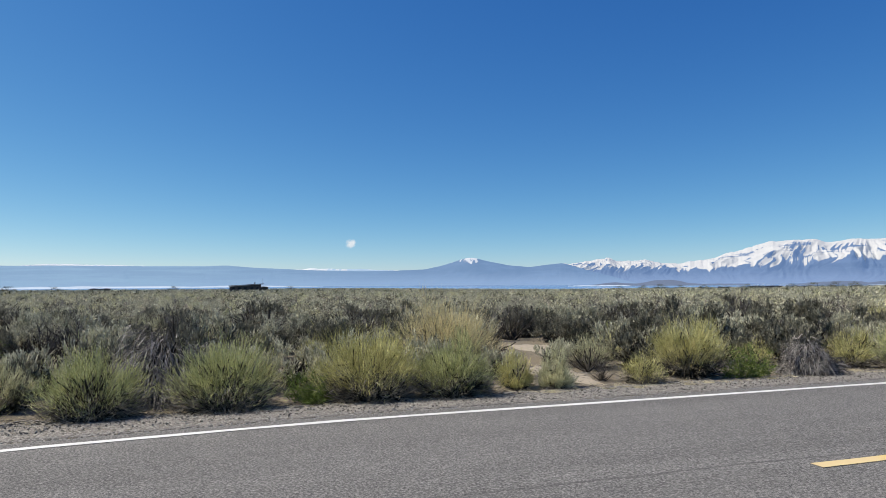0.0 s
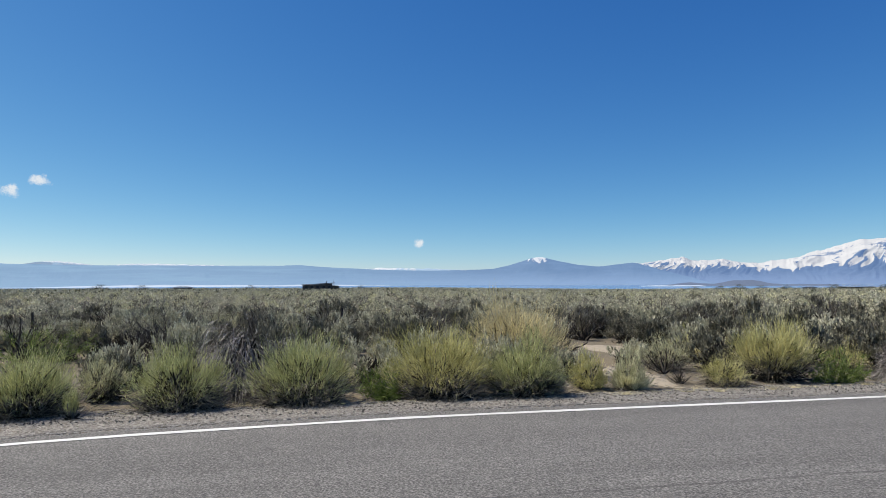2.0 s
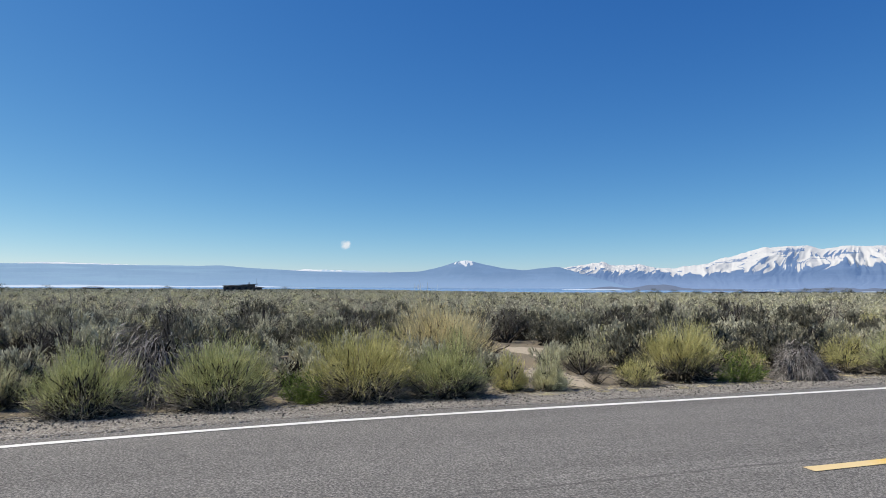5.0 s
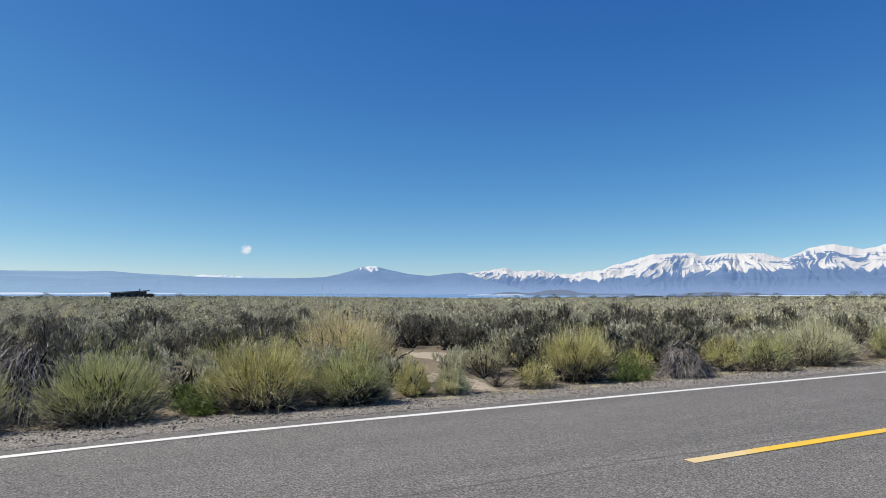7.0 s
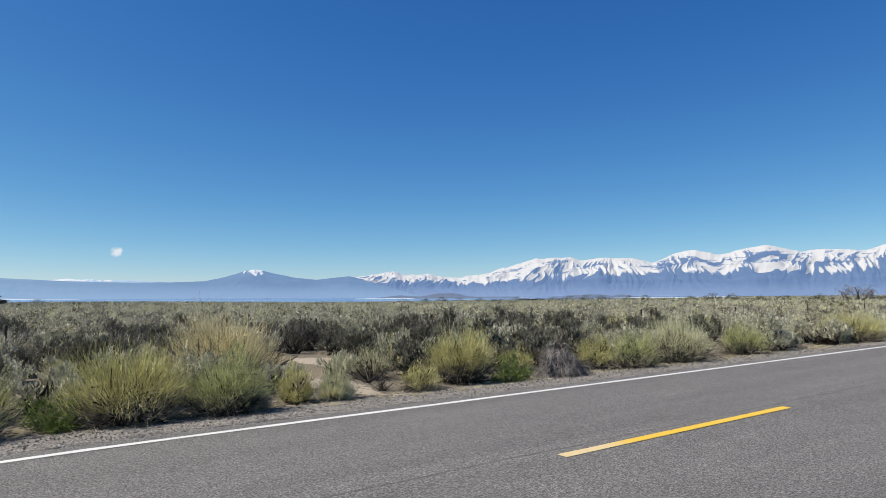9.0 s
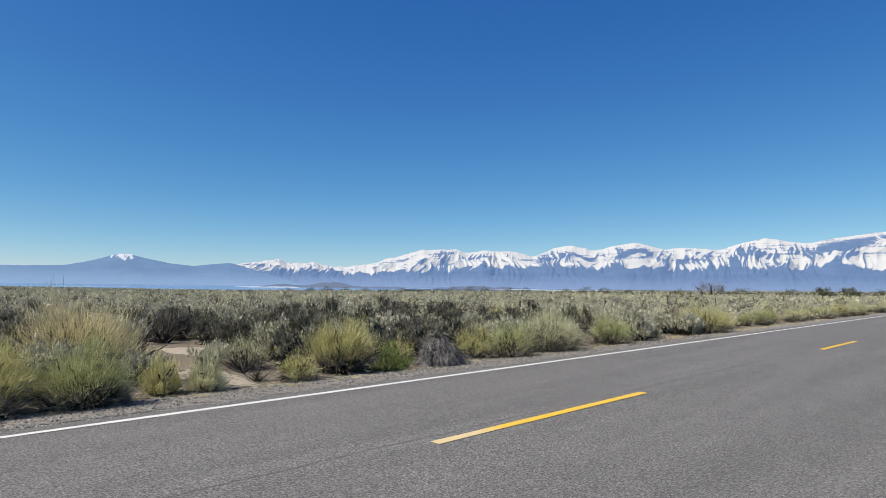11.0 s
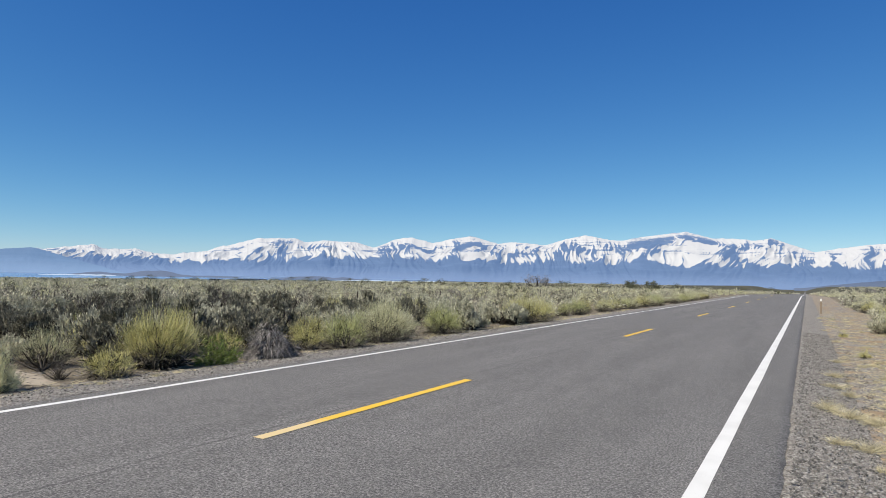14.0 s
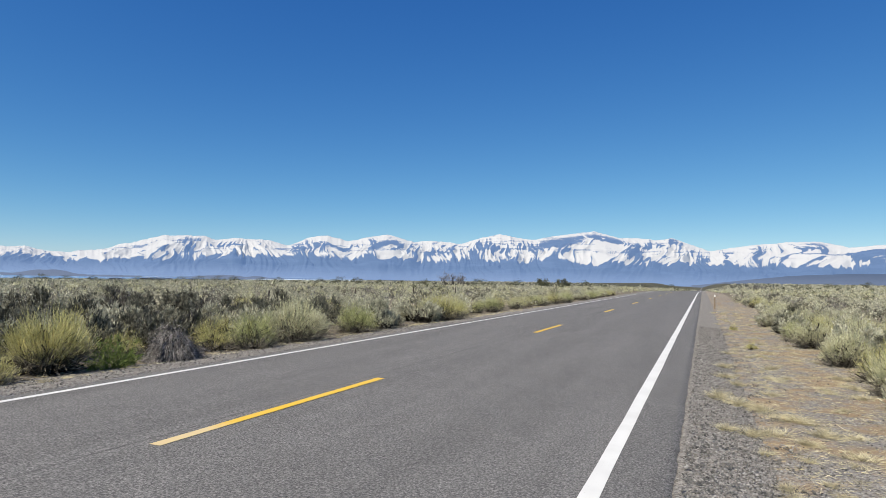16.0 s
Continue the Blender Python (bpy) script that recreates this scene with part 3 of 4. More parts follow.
def island(name, label, az0, az1, r, tall, seed, mat):
    a = np.radians(np.linspace(az0, az1, 90))
    s = np.linspace(-1, 1, 11)
    u = np.linspace(0, 1, 90)
    prof = np.clip(np.sin(np.pi * u), 0, 1) ** 0.6 * (0.55 + 0.5 * fractal(seed, u * 6, 4, 1.0))
    rows = []
    for i in range(90):
        for t in s:
            rr = r + t * 120
            z = -20.8 + tall * max(prof[i], 0.05) * (1 - t * t) ** 0.8
            rows.append((-rr * math.sin(a[i]), rr * math.cos(a[i]), z))
    i, j = np.meshgrid(np.arange(89), np.arange(10), indexing="ij")
    q = np.stack([i * 11 + j, (i + 1) * 11 + j, (i + 1) * 11 + j + 1, i * 11 + j + 1], -1).reshape(-1, 4)[:, ::-1]
    return tagged(new(name, quads_mesh(name, rows, q, mat, True)), label, "island", kind="structure")


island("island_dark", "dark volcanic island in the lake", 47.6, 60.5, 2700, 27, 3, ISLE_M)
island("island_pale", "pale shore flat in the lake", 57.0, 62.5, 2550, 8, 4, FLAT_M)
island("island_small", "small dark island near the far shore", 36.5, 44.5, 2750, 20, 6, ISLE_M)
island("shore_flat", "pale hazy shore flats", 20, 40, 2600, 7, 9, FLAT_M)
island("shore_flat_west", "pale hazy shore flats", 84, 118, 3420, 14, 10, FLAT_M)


# ---- clouds ----
def cloud(az, el, wide, tall):
    """A far patch of vapour in the sky, densest in its middle."""
    r, n = 4300, 24
    u, w = np.meshgrid(np.linspace(-1, 1, n), np.linspace(-1, 1, n), indexing="ij")
    a, h = np.radians(az + u * wide * 0.6), np.radians(el + w * tall * 0.6)
    v = np.stack([-r * np.sin(a) * np.cos(h), r * np.cos(a) * np.cos(h), r * np.sin(h)], -1).reshape(-1, 3)
    i, j = np.meshgrid(np.arange(n - 1), np.arange(n - 1), indexing="ij")
    q = np.stack([i * n + j, (i + 1) * n + j, (i + 1) * n + j + 1, i * n + j + 1], -1).reshape(-1, 4)
    me = quads_mesh("backdrop_cloud", v, q, CLOUDM)
    me.attributes.new("body", "FLOAT", "POINT").data.foreach_set("value", (0.95 - 1.9 * np.sqrt(u ** 2 + w ** 2) ** 1.4).ravel().astype(np.float32))
    return tagged(new("backdrop_cloud", me), "small thin white wisp of cloud", "cloud", kind="structure")


cloud(81.7, 3.35, 1.8, 1.5)
cloud(116.4, 7.8, 4.4, 2.9)
cloud(114.1, 6.9, 2.6, 1.7)
cloud(112.2, 7.85, 2.4, 1.7)


# ---- shrubs ----
def lumps(seed, way):
    """Uneven outline of a shrub: a factor round 1 for each direction."""
    p = seed * 1.37
    return (1 + 0.10 * np.sin(4.1 * way[:, 0] + 3.0 * way[:, 1] + p) + 0.09 * np.sin(6.3 * way[:, 1] - 4.0 * way[:, 2] + 2 * p)
            + 0.07 * np.sin(11 * way[:, 0] - 9 * way[:, 1] + 7 * way[:, 2] + 3 * p))


def shell(way, wide, tall):
    return 1 / np.sqrt((way[:, 0] / (wide / 2)) ** 2 + (way[:, 1] / (wide / 2)) ** 2 + (way[:, 2] / tall) ** 2)


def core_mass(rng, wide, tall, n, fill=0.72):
    """Crossing stems inside a shrub, coloured dark to stand in for the shade there."""
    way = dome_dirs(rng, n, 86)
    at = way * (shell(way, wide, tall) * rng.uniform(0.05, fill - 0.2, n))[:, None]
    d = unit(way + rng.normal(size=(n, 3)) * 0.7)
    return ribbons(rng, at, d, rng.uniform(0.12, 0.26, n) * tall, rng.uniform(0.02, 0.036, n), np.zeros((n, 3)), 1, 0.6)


def rabbitbrush_parts(seed, wide, tall, stems=230, twigs=3400, spread=82, droop=0.0):
    """Stems rise fan-like from one foot and split into bundles; each bundle ends in a broom of fine straight twigs, the low ones dry and grey."""
    rng = np.random.default_rng(seed)
    way = dome_dirs(rng, stems, spread)
    length = shell(way, wide, tall) * lumps(seed, way) * rng.uniform(0.5, 0.8, stems)
    base = np.stack([rng.normal(size=stems) * wide * 0.07, rng.normal(size=stems) * wide * 0.07, np.full(stems, -0.03)], 1)
    arch = np.stack([np.zeros(stems), np.zeros(stems), length * rng.uniform(0.0, 0.15, stems) - droop * length], 1)
    sv = ribbons(rng, base, way, length, rng.uniform(0.010, 0.018, stems), arch, 3, 0.5)
    n = int(stems * 2.2)
    la = rng.uniform(0, 2 * np.pi, n)
    lway = unit(np.stack([np.cos(la), np.sin(la), rng.uniform(-0.05, 0.7, n)], 1))
    lbase = np.stack([np.cos(la), np.sin(la), 0 * la], 1) * (rng.uniform(0.10, 0.34, n) * wide)[:, None]
    lbase[:, 2] = rng.uniform(0.03, 0.38, n) * tall
    lv = ribbons(rng, lbase, lway, rng.uniform(0.08, 0.22, n) * wide, rng.uniform(0.006, 0.011, n), np.stack([0 * la, 0 * la, -0.07 * wide * np.ones(n)], 1), 2)
    # brooms of twigs
    nb = max(14, int(60 * wide * tall ** 0.5 + 20))
    bw = dome_dirs(rng, nb, min(spread + 2, 85))
    bl = shell(bw, wide, tall) * lumps(seed, bw) * rng.uniform(0.74, 1.0, nb)
    twigs = int(twigs * 2.6)
    k = rng.integers(0, nb, twigs)
    start = rng.uniform(0.50, 0.93, twigs)
    at = bw[k] * (bl[k] * start)[:, None] + rng.normal(size=(twigs, 3)) * (0.055 * wide * (0.3 + start))[:, None]
    at[:, 2] = np.maximum(at[:, 2] + 0.03 * tall, 0.04)
    tway = unit(bw[k] * 0.85 + np.array([0, 0, 0.45 - 1.2 * droop]) + rng.normal(size=(twigs, 3)) * 0.36)
    tl = rng.uniform(0.05, 0.145, twigs) * tall
    tb = np.stack([0 * tl, 0 * tl, tl * (0.12 - droop)], 1)
    face = bw[k] + np.array([0, 0, 0.3])
    dry = (at[:, 2] < rng.uniform(0.10, 0.42, twigs) * tall) & (wide > 0.7)
    live = ~dry
    tv = ribbons(rng, at[live], tway[live], tl[live], rng.uniform(0.004, 0.008, live.sum()), tb[live], 2, 0.4, face[live])
    if wide < 0.7:
        return sv, tv, core_mass(rng, wide * 0.7, tall * 0.9, stems, 0.8)
    thin = dry & (rng.uniform(size=twigs) < 0.55)
    dv = ribbons(rng, at[thin], unit(tway[thin] + np.array([0, 0, -0.25])), tl[thin], rng.uniform(0.006, 0.010, thin.sum()), -0.6 * tb[thin], 2, 0.4, face[thin])
    return joined([sv, lv, dv]), tv, core_mass(rng, wide, tall, stems * 3, 0.78)


def rabbitbrush(seed, wide, tall, leaf, label, name="rabbitbrush", group="rabbitbrush shrubs", twig=None, **more):
    stems, twigs, core = rabbitbrush_parts(seed, wide, tall, **more)
    ob = thing(name, label, "shrub", group)
    part("stem_mass", quads_mesh("stem_mass", *stems, twig or TWIG), ob, "grey woody stems")
    part("inner_tangle", quads_mesh("inner_tangle", *core, CORE), ob, "near-black inner stems that stand in for shade", "stuff")
    part("foliage", quads_mesh("foliage", *twigs, leaf), ob)
    return ob


def dead_dome(seed, wide, tall, label):
    """A dead shrub: grey stems arch out from the top and hang down over a dark middle that stands in for shade."""
    rng = np.random.default_rng(seed)
    n = 4200
    w = dome_dirs(rng, n, 84)
    base = w * (shell(w, wide, tall) * lumps(seed, w) * rng.uniform(0.55, 0.9, n))[:, None]
    flat = unit(np.stack([w[:, 0], w[:, 1], 0 * w[:, 2]], 1))
    out = w
    way = unit(flat + np.array([0, 0, 0.15]) + rng.normal(size=(n, 3)) * 0.45)
    ln = rng.uniform(0.10, 0.24, n) * wide
    bend = np.stack([0 * ln, 0 * ln, -rng.uniform(0.08, 0.34, n) * tall], 1)
    hang = ribbons(rng, base, way, ln, rng.uniform(0.007, 0.014, n), bend, 3, 0.5, out + np.array([0, 0, 0.5]))
    hang[0][:, 2] = np.maximum(hang[0][:, 2], 0.01)
    ob = thing("dead_shrub", label, "shrub", "dead shrubs")
    part("inner_tangle", quads_mesh("inner_tangle", *core_mass(rng, wide * 0.9, tall * 0.9, 1500, 0.9), CORE), ob, "near-black inner stems that stand in for shade", "stuff")
    part("stem_mass", quads_mesh("stem_mass", *hang, DEAD), ob)
    return ob


def sagebrush(seed, wide, tall, leaf=None, sprigs=430, label="grey-green sagebrush with dark woody branches"):
    """Crooked dark branches fork from the foot and carry rounded lobes, each a cluster of upright sprigs set with small leaves."""
    rng = np.random.default_rng(seed)
    n = 17
    way = dome_dirs(rng, n, 78)
    lobe = way * (shell(way, wide, tall) * lumps(seed, way) * rng.uniform(0.50, 0.92, n))[:, None]
    size = rng.uniform(0.13, 0.24, n) * (wide + tall) * 0.5
    base = np.stack([rng.normal(size=n) * 0.05, rng.normal(size=n) * 0.05, np.full(n, -0.05)], 1)
    limb = tubes(rng, base, unit(lobe - base), np.linalg.norm(lobe - base, axis=1), rng.uniform(0.012, 0.028, n), 0.12, 4, 4)
    k = rng.integers(0, n, sprigs)
    d = unit(rng.normal(size=(sprigs, 3)) + np.array([0, 0, 0.7]))
    foot = lobe[k] + d * (size[k] * rng.uniform(0.35, 0.9, sprigs))[:, None]
    axis = unit(d * 0.55 + way[k] * 0.35 + np.array([0, 0, 0.75]) + rng.normal(size=(sprigs, 3)) * 0.15)
    long = rng.uniform(0.09, 0.22, sprigs) * tall
    each = 9
    i = np.repeat(np.arange(sprigs), each)
    u = np.tile(np.linspace(0.0, 1.0, each), sprigs)
    side = unit(rng.normal(size=(len(i), 3)))
    at = foot[i] + axis[i] * (long[i] * u)[:, None] + side * 0.008
    up = unit(axis[i] + side * (0.95 - 0.5 * u)[:, None])
    leafv = ribbons(rng, at, up, rng.uniform(0.045, 0.085, len(i)), rng.uniform(0.019, 0.032, len(i)), np.zeros((len(i), 3)), 1, 0.55, d[i] * 1.3 + side * 0.5)
    ob = thing("sagebrush", label, "shrub", "sagebrush shrubs")
    # real limbs, plus dark filler ribbons that stand in for shade inside
    part("branchwork", quads_mesh("branchwork", *joined([limb, core_mass(rng, wide, tall * 0.9, 760, 0.80)]), BARK), ob, "dark crooked branches with an inner tangle that stands in for shade")
    part("foliage", quads_mesh("foliage", *leafv, leaf or SAGE), ob)
    return ob


def bare_sagebrush(seed, wide, tall):
    rng = np.random.default_rng(seed)
    n, m = 20, 150
    way = unit(dome_dirs(rng, n, 65) + rng.normal(size=(n, 3)) * 0.1)
    ell = 1 / np.sqrt((way[:, 0] / (wide / 2)) ** 2 + (way[:, 1] / (wide / 2)) ** 2 + (way[:, 2] / tall) ** 2)
    base = np.stack([rng.normal(size=n) * 0.06, rng.normal(size=n) * 0.06, np.full(n, -0.05)], 1)
    trunk = tubes(rng, base, way, ell * 0.85, rng.uniform(0.024, 0.05, n), 0.22, 5, 5)
    i = rng.integers(0, n, m)
    s = rng.uniform(0.35, 0.9, m)
    fb = base[i] + way[i] * (ell[i] * s)[:, None]
    fw = unit(way[i] + rng.normal(size=(m, 3)) * 0.45 + np.array([0, 0, 0.3]))
    fork = tubes(rng, fb, fw, rng.uniform(0.12, 0.32, m) * tall, rng.uniform(0.004, 0.009, m), 0.25, 3, 3)
    k = 420
    j = rng.integers(0, m, k)
    tw = ribbons(rng, fb[j] + fw[j] * 0.2 * tall, unit(fw[j] + rng.normal(size=(k, 3)) * 0.4), rng.uniform(0.08, 0.2, k) * tall, np.full(k, 0.006), np.zeros((k, 3)), 1)
    ob = thing("bare_sagebrush", "bare dark dead sagebrush with crooked branches", "shrub", "bare shrubs")
    part("branchwork", quads_mesh("branchwork", *joined([trunk, fork]), BARK), ob)
    part("twig_mass", quads_mesh("twig_mass", *tw, DEAD), ob, "grey dry twigs", "stuff")
    return ob


def leafy_weed(seed, wide, tall, leaf, label, name="leafy_shrub"):
    rng = np.random.default_rng(seed)
    n, m = 70, 2200
    way = dome_dirs(rng, n, 75)
    ell = 1 / np.sqrt((way[:, 0] / (wide / 2)) ** 2 + (way[:, 1] / (wide / 2)) ** 2 + (way[:, 2] / tall) ** 2)
    base = np.stack([rng.normal(size=n) * wide * 0.1, rng.normal(size=n) * wide * 0.1, np.full(n, -0.02)], 1)
    st = ribbons(rng, base, way, ell * 0.9, np.full(n, 0.008), np.zeros((n, 3)), 2)
    i = rng.integers(0, n, m)
    s = rng.uniform(0.25, 1.0, m)
    at = base[i] + way[i] * (ell[i] * s * 0.92)[:, None] + rng.normal(size=(m, 3)) * 0.02
    lv = ribbons(rng, at, unit(way[i] + rng.normal(size=(m, 3)) * 0.7), rng.uniform(0.04, 0.10, m), rng.uniform(0.008, 0.018, m), np.zeros((m, 3)), 1, 0.3)
    ob = thing(name, label, "shrub", "green shrubs")
    part("stem_mass", quads_mesh("stem_mass", *st, TWIG), ob)
    part("foliage", quads_mesh("foliage", *lv, leaf), ob)
    return ob


def place(ob, x, y, turn=0.0, size=1.0, lift=0.0):
    ob.matrix_basis = pose(x, y, float(height(x, y)) + lift, 0, 0, turn) @ Matrix.Diagonal((size, size, size, 1))
    return ob


DOME = "domed green-yellow rabbitbrush on the gravel shoulder's edge"
taken = []


def hero(ob, x, y, r):
    place(ob, x, y)
    taken.append((x, y, r))


hero(rabbitbrush(101, 1.5, 0.92, RABBIT_GREEN, "grey-green rabbitbrush with dark dry skirt"), -9.15, -1.95, 0.7)
hero(rabbitbrush(102, 1.75, 1.02, RABBIT_GREEN, DOME, stems=260, twigs=4200), -9.35, -0.33, 0.8)
hero(leafy_weed(103, 0.7, 0.58, FRESH, "small bright green leafy shrub"), -9.55, 0.80, 0.35)
hero(rabbitbrush(104, 1.75, 1.12, RABBIT, "large yellow-green rabbitbrush with dry grey skirt", stems=300, twigs=4600), -9.5, 1.72, 0.8)
hero(rabbitbrush(105, 1.45, 1.02, RABBIT_GREEN, DOME, stems=260, twigs=4200), -9.35, 2.98, 0.7)
hero(rabbitbrush(106, 0.66, 0.78, RABBIT, "narrow upright grey-green rabbitbrush", stems=90, twigs=1500, spread=78, twig=DEAD), -9.75, 4.18, 0.3)
hero(rabbitbrush(107, 0.62, 0.88, PALE, "narrow upright pale straw-coloured rabbitbrush", stems=90, twigs=1500, spread=78), -9.55, 4.78, 0.3)
hero(dead_dome(108, 1.6, 1.28, "dead drooping dark grey shrub beside rabbitbrush"), -10.45, -1.25, 0.6)
hero(rabbitbrush(109, 1.4, 1.2, RABBIT, "tall pale yellow-green rabbitbrush on the shoulder", stems=230, twigs=3600, spread=60), -9.95, 7.7, 0.7)
hero(rabbitbrush(110, 0.95, 0.52, RABBIT, "low yellowish rabbitbrush beside gravel", stems=130, twigs=1900), -9.55, 6.45, 0.5)
hero(leafy_weed(111, 0.95, 0.68, FRESH, "small bright green leafy shrub"), -9.4, 8.45, 0.4)
hero(dead_dome(112, 1.05, 0.74, "dead grey domed shrub of drooping stems"), -9.3, 9.75, 0.6)
hero(rabbitbrush(113, 0.85, 0.55, RABBIT, "low yellowish rabbitbrush beside gravel", stems=120, twigs=1700), -9.9, 11.5, 0.4)
hero(rabbitbrush(114, 1.25, 0.92, RABBIT_GREEN, DOME, stems=200, twigs=2800), -9.3, 12.1, 0.6)
hero(rabbitbrush(115, 2.2, 1.12, PALE, "wide bright yellow-green rabbitbrush by the gravel", stems=320, twigs=4800), -9.6, 14.1, 1.0)
hero(rabbitbrush(116, 1.6, 0.92, RABBIT_GREEN, DOME, stems=200, twigs=2800), -9.5, 17.1, 0.7)
hero(rabbitbrush(117, 2.6, 1.1, RABBIT, "wide yellow rabbitbrush beside the shoulder", stems=300, twigs=4200), -9.5, 24.0, 1.1)
hero(rabbitbrush(118, 1.5, 0.88, RABBIT_GREEN, "wide soft grey-green rabbitbrush", stems=240, twigs=4000), -9.0, -3.75, 0.5)
hero(rabbitbrush(119, 0.24, 0.42, RABBIT_GREEN, "small upright yellow-green weed", stems=26, twigs=300, spread=28), -8.5, -3.05, 0.15)
hero(rabbitbrush(120, 0.75, 0.85, PALE, "pale straw-coloured rabbitbrush behind the shoulder", stems=120, twigs=1800, spread=60), -10.3, -3.25, 0.4)
hero(leafy_weed(121, 2.7, 1.05, FRESH, "wide bright green leafy shrub"), -14.4, -5.7, 0.9)
hero(rabbitbrush(122, 2.3, 1.5, GOLD, "tall pale yellow rabbitbrush above its neighbours", stems=320, twigs=5200), -12.3, 3.75, 1.1)
hero(rabbitbrush(123, 1.3, 0.9, PALE, "pale yellow-green rabbitbrush on dry ground"), 3.0, 19.8, 0.7)
hero(rabbitbrush(124, 1.1, 0.8, PALE, "pale grey-green rabbitbrush on dry ground"), 3.0, 15.8, 0.6)
hero(rabbitbrush(125, 1.15, 0.82, PALE, "pale grey-green rabbitbrush on dry ground"), 3.1, 12.0, 0.6)
hero(rabbitbrush(126, 1.4, 0.85, PALE, "loose yellow-green rabbitbrush on dry ground"), 4.3, 21.6, 0.7)

# prototypes of the shrubs that repeat
rng = np.random.default_rng(77)
protos = []
for k in range(7):
    protos.append(sagebrush(200 + k, rng.uniform(1.15, 1.6), rng.uniform(0.85, 1.15), SAGE_DARK if k in (1, 3, 5) else SAGE))
bares = [bare_sagebrush(230 + k, rng.uniform(1.2, 1.7), rng.uniform(1.05, 1.3)) for k in range(3)]
rabs = [rabbitbrush(240, 1.3, 0.9, RABBIT, "yellow-green rabbitbrush among the sagebrush", stems=130, twigs=1500),
        rabbitbrush(241, 1.5, 1.0, PALE, "pale straw-green rabbitbrush among the sagebrush", stems=130, twigs=1500),
        rabbitbrush(242, 1.1, 0.85, RABBIT_GREEN, "green rabbitbrush among the sagebrush", stems=130, twigs=1500)]
used = set()


def repeat(kinds, x, y, size):
    ob = kinds[int(rng.integers(len(kinds)))]
    if ob.name not in used:
        used.add(ob.name)
        return place(ob, x, y, rng.uniform(0, 360), size)
    c = copy_thing(ob, pose(x, y, float(height(x, y)), 0, 0, rng.uniform(0, 360)))
    c.scale = (size, size, size * rng.uniform(0.88, 1.12))
    return c


def seen_sector(x, y):
    a = math.degrees(math.atan2(-x, y))
    return -16 < a < 119


# dark bare shrubs and dark sagebrush that stand out from the rest
for x, y, size in ((-15.9, -3.7, 1.2), (-19.8, 0.0, 1.35), (-22.6, -3.9, 1.2), (-16.5, 14.7, 1.15), (-23.5, -9.0, 1.2), (-15.0, -1.6, 1.0)):
    repeat(bares, x, y, size)
    taken.append((x, y, 0.6))
for x, y, size in ((-11.2, 7.6, 1.0), (-15.3, 8.4, 0.9), (-15.5, 21.5, 1.0), (-13.6, 10.0, 1.0), (-12.6, 12.0, 0.95)):
    repeat([protos[1], protos[3], protos[5]], x, y, size)
    taken.append((x, y, 0.7))
repeat(bares, -9.95, 5.9, 0.3)

spots = []
for _ in range(26000):
    x, y = rng.uniform(-34, 34), rng.uniform(-16, 40)
    d = math.hypot(x, y)
    if d > 31 or not seen_sector(x, y):
        continue
    if -9.55 < x < 2.7:
        continue
    if x > 0 and y < 9:
        continue
    if -13.5 < x < -9 and 4.6 < y < 6.4:      # the bare sandy gap
        continue
    if -17 < x < -13 and 6.0 < y < 8.2:
        continue
    if -14.2 < x < -9 and -7.4 < y < -3.7:    # open ground before the bright green shrub
        continue
    gap = 1.06 if x < 0 else 1.15
    if any((x - a) ** 2 + (y - b) ** 2 < max(gap, r * 0.7 + 0.5) ** 2 for a, b, r in taken):
        continue
    taken.append((x, y, 0.5))
    spots.append((d, x, y))
spots.sort()
count = {"sage": 0, "rab": 0, "bare": 0}
later = []
for d, x, y in spots:
    u = rng.uniform()
    edge = x > -11.5
    clump = math.sin(x * 0.45 + 1.0) * math.sin(y * 0.33 + 0.5)
    if u < (0.55 if edge else 0.10 + 0.10 * clump) and count["rab"] < 130:
        count["rab"] += 1
        repeat(rabs, x, y, rng.uniform(0.6, 1.05))
    elif u > 0.90 and count["bare"] < 26 and not edge:
        count["bare"] += 1
        repeat(bares, x, y, rng.uniform(0.75, 1.1))
    elif count["sage"] < 235:
        count["sage"] += 1
        repeat(protos, x, y, rng.uniform(0.55, 1.08))
    else:
        later.append((x, y))


for kinds, x, y, size in ((protos, -11.0, -0.35, 0.8), (rabs, -10.7, -4.3, 0.62), (protos, -11.6, -3.6, 0.6), (protos, -11.2, 0.8, 0.75)):
    repeat(kinds, x, y, size)
for y in np.arange(27.5, 80, 1.35):
    repeat(rabs, -10.1 + rng.normal() * 0.35, y + rng.normal() * 0.3, rng.uniform(0.7, 1.1))
for y in np.arange(23, 62, 2.0):
    repeat(rabs[:2], 3.6 + 0.9 * rng.uniform(), y + rng.normal() * 0.5, rng.uniform(0.6, 0.95))


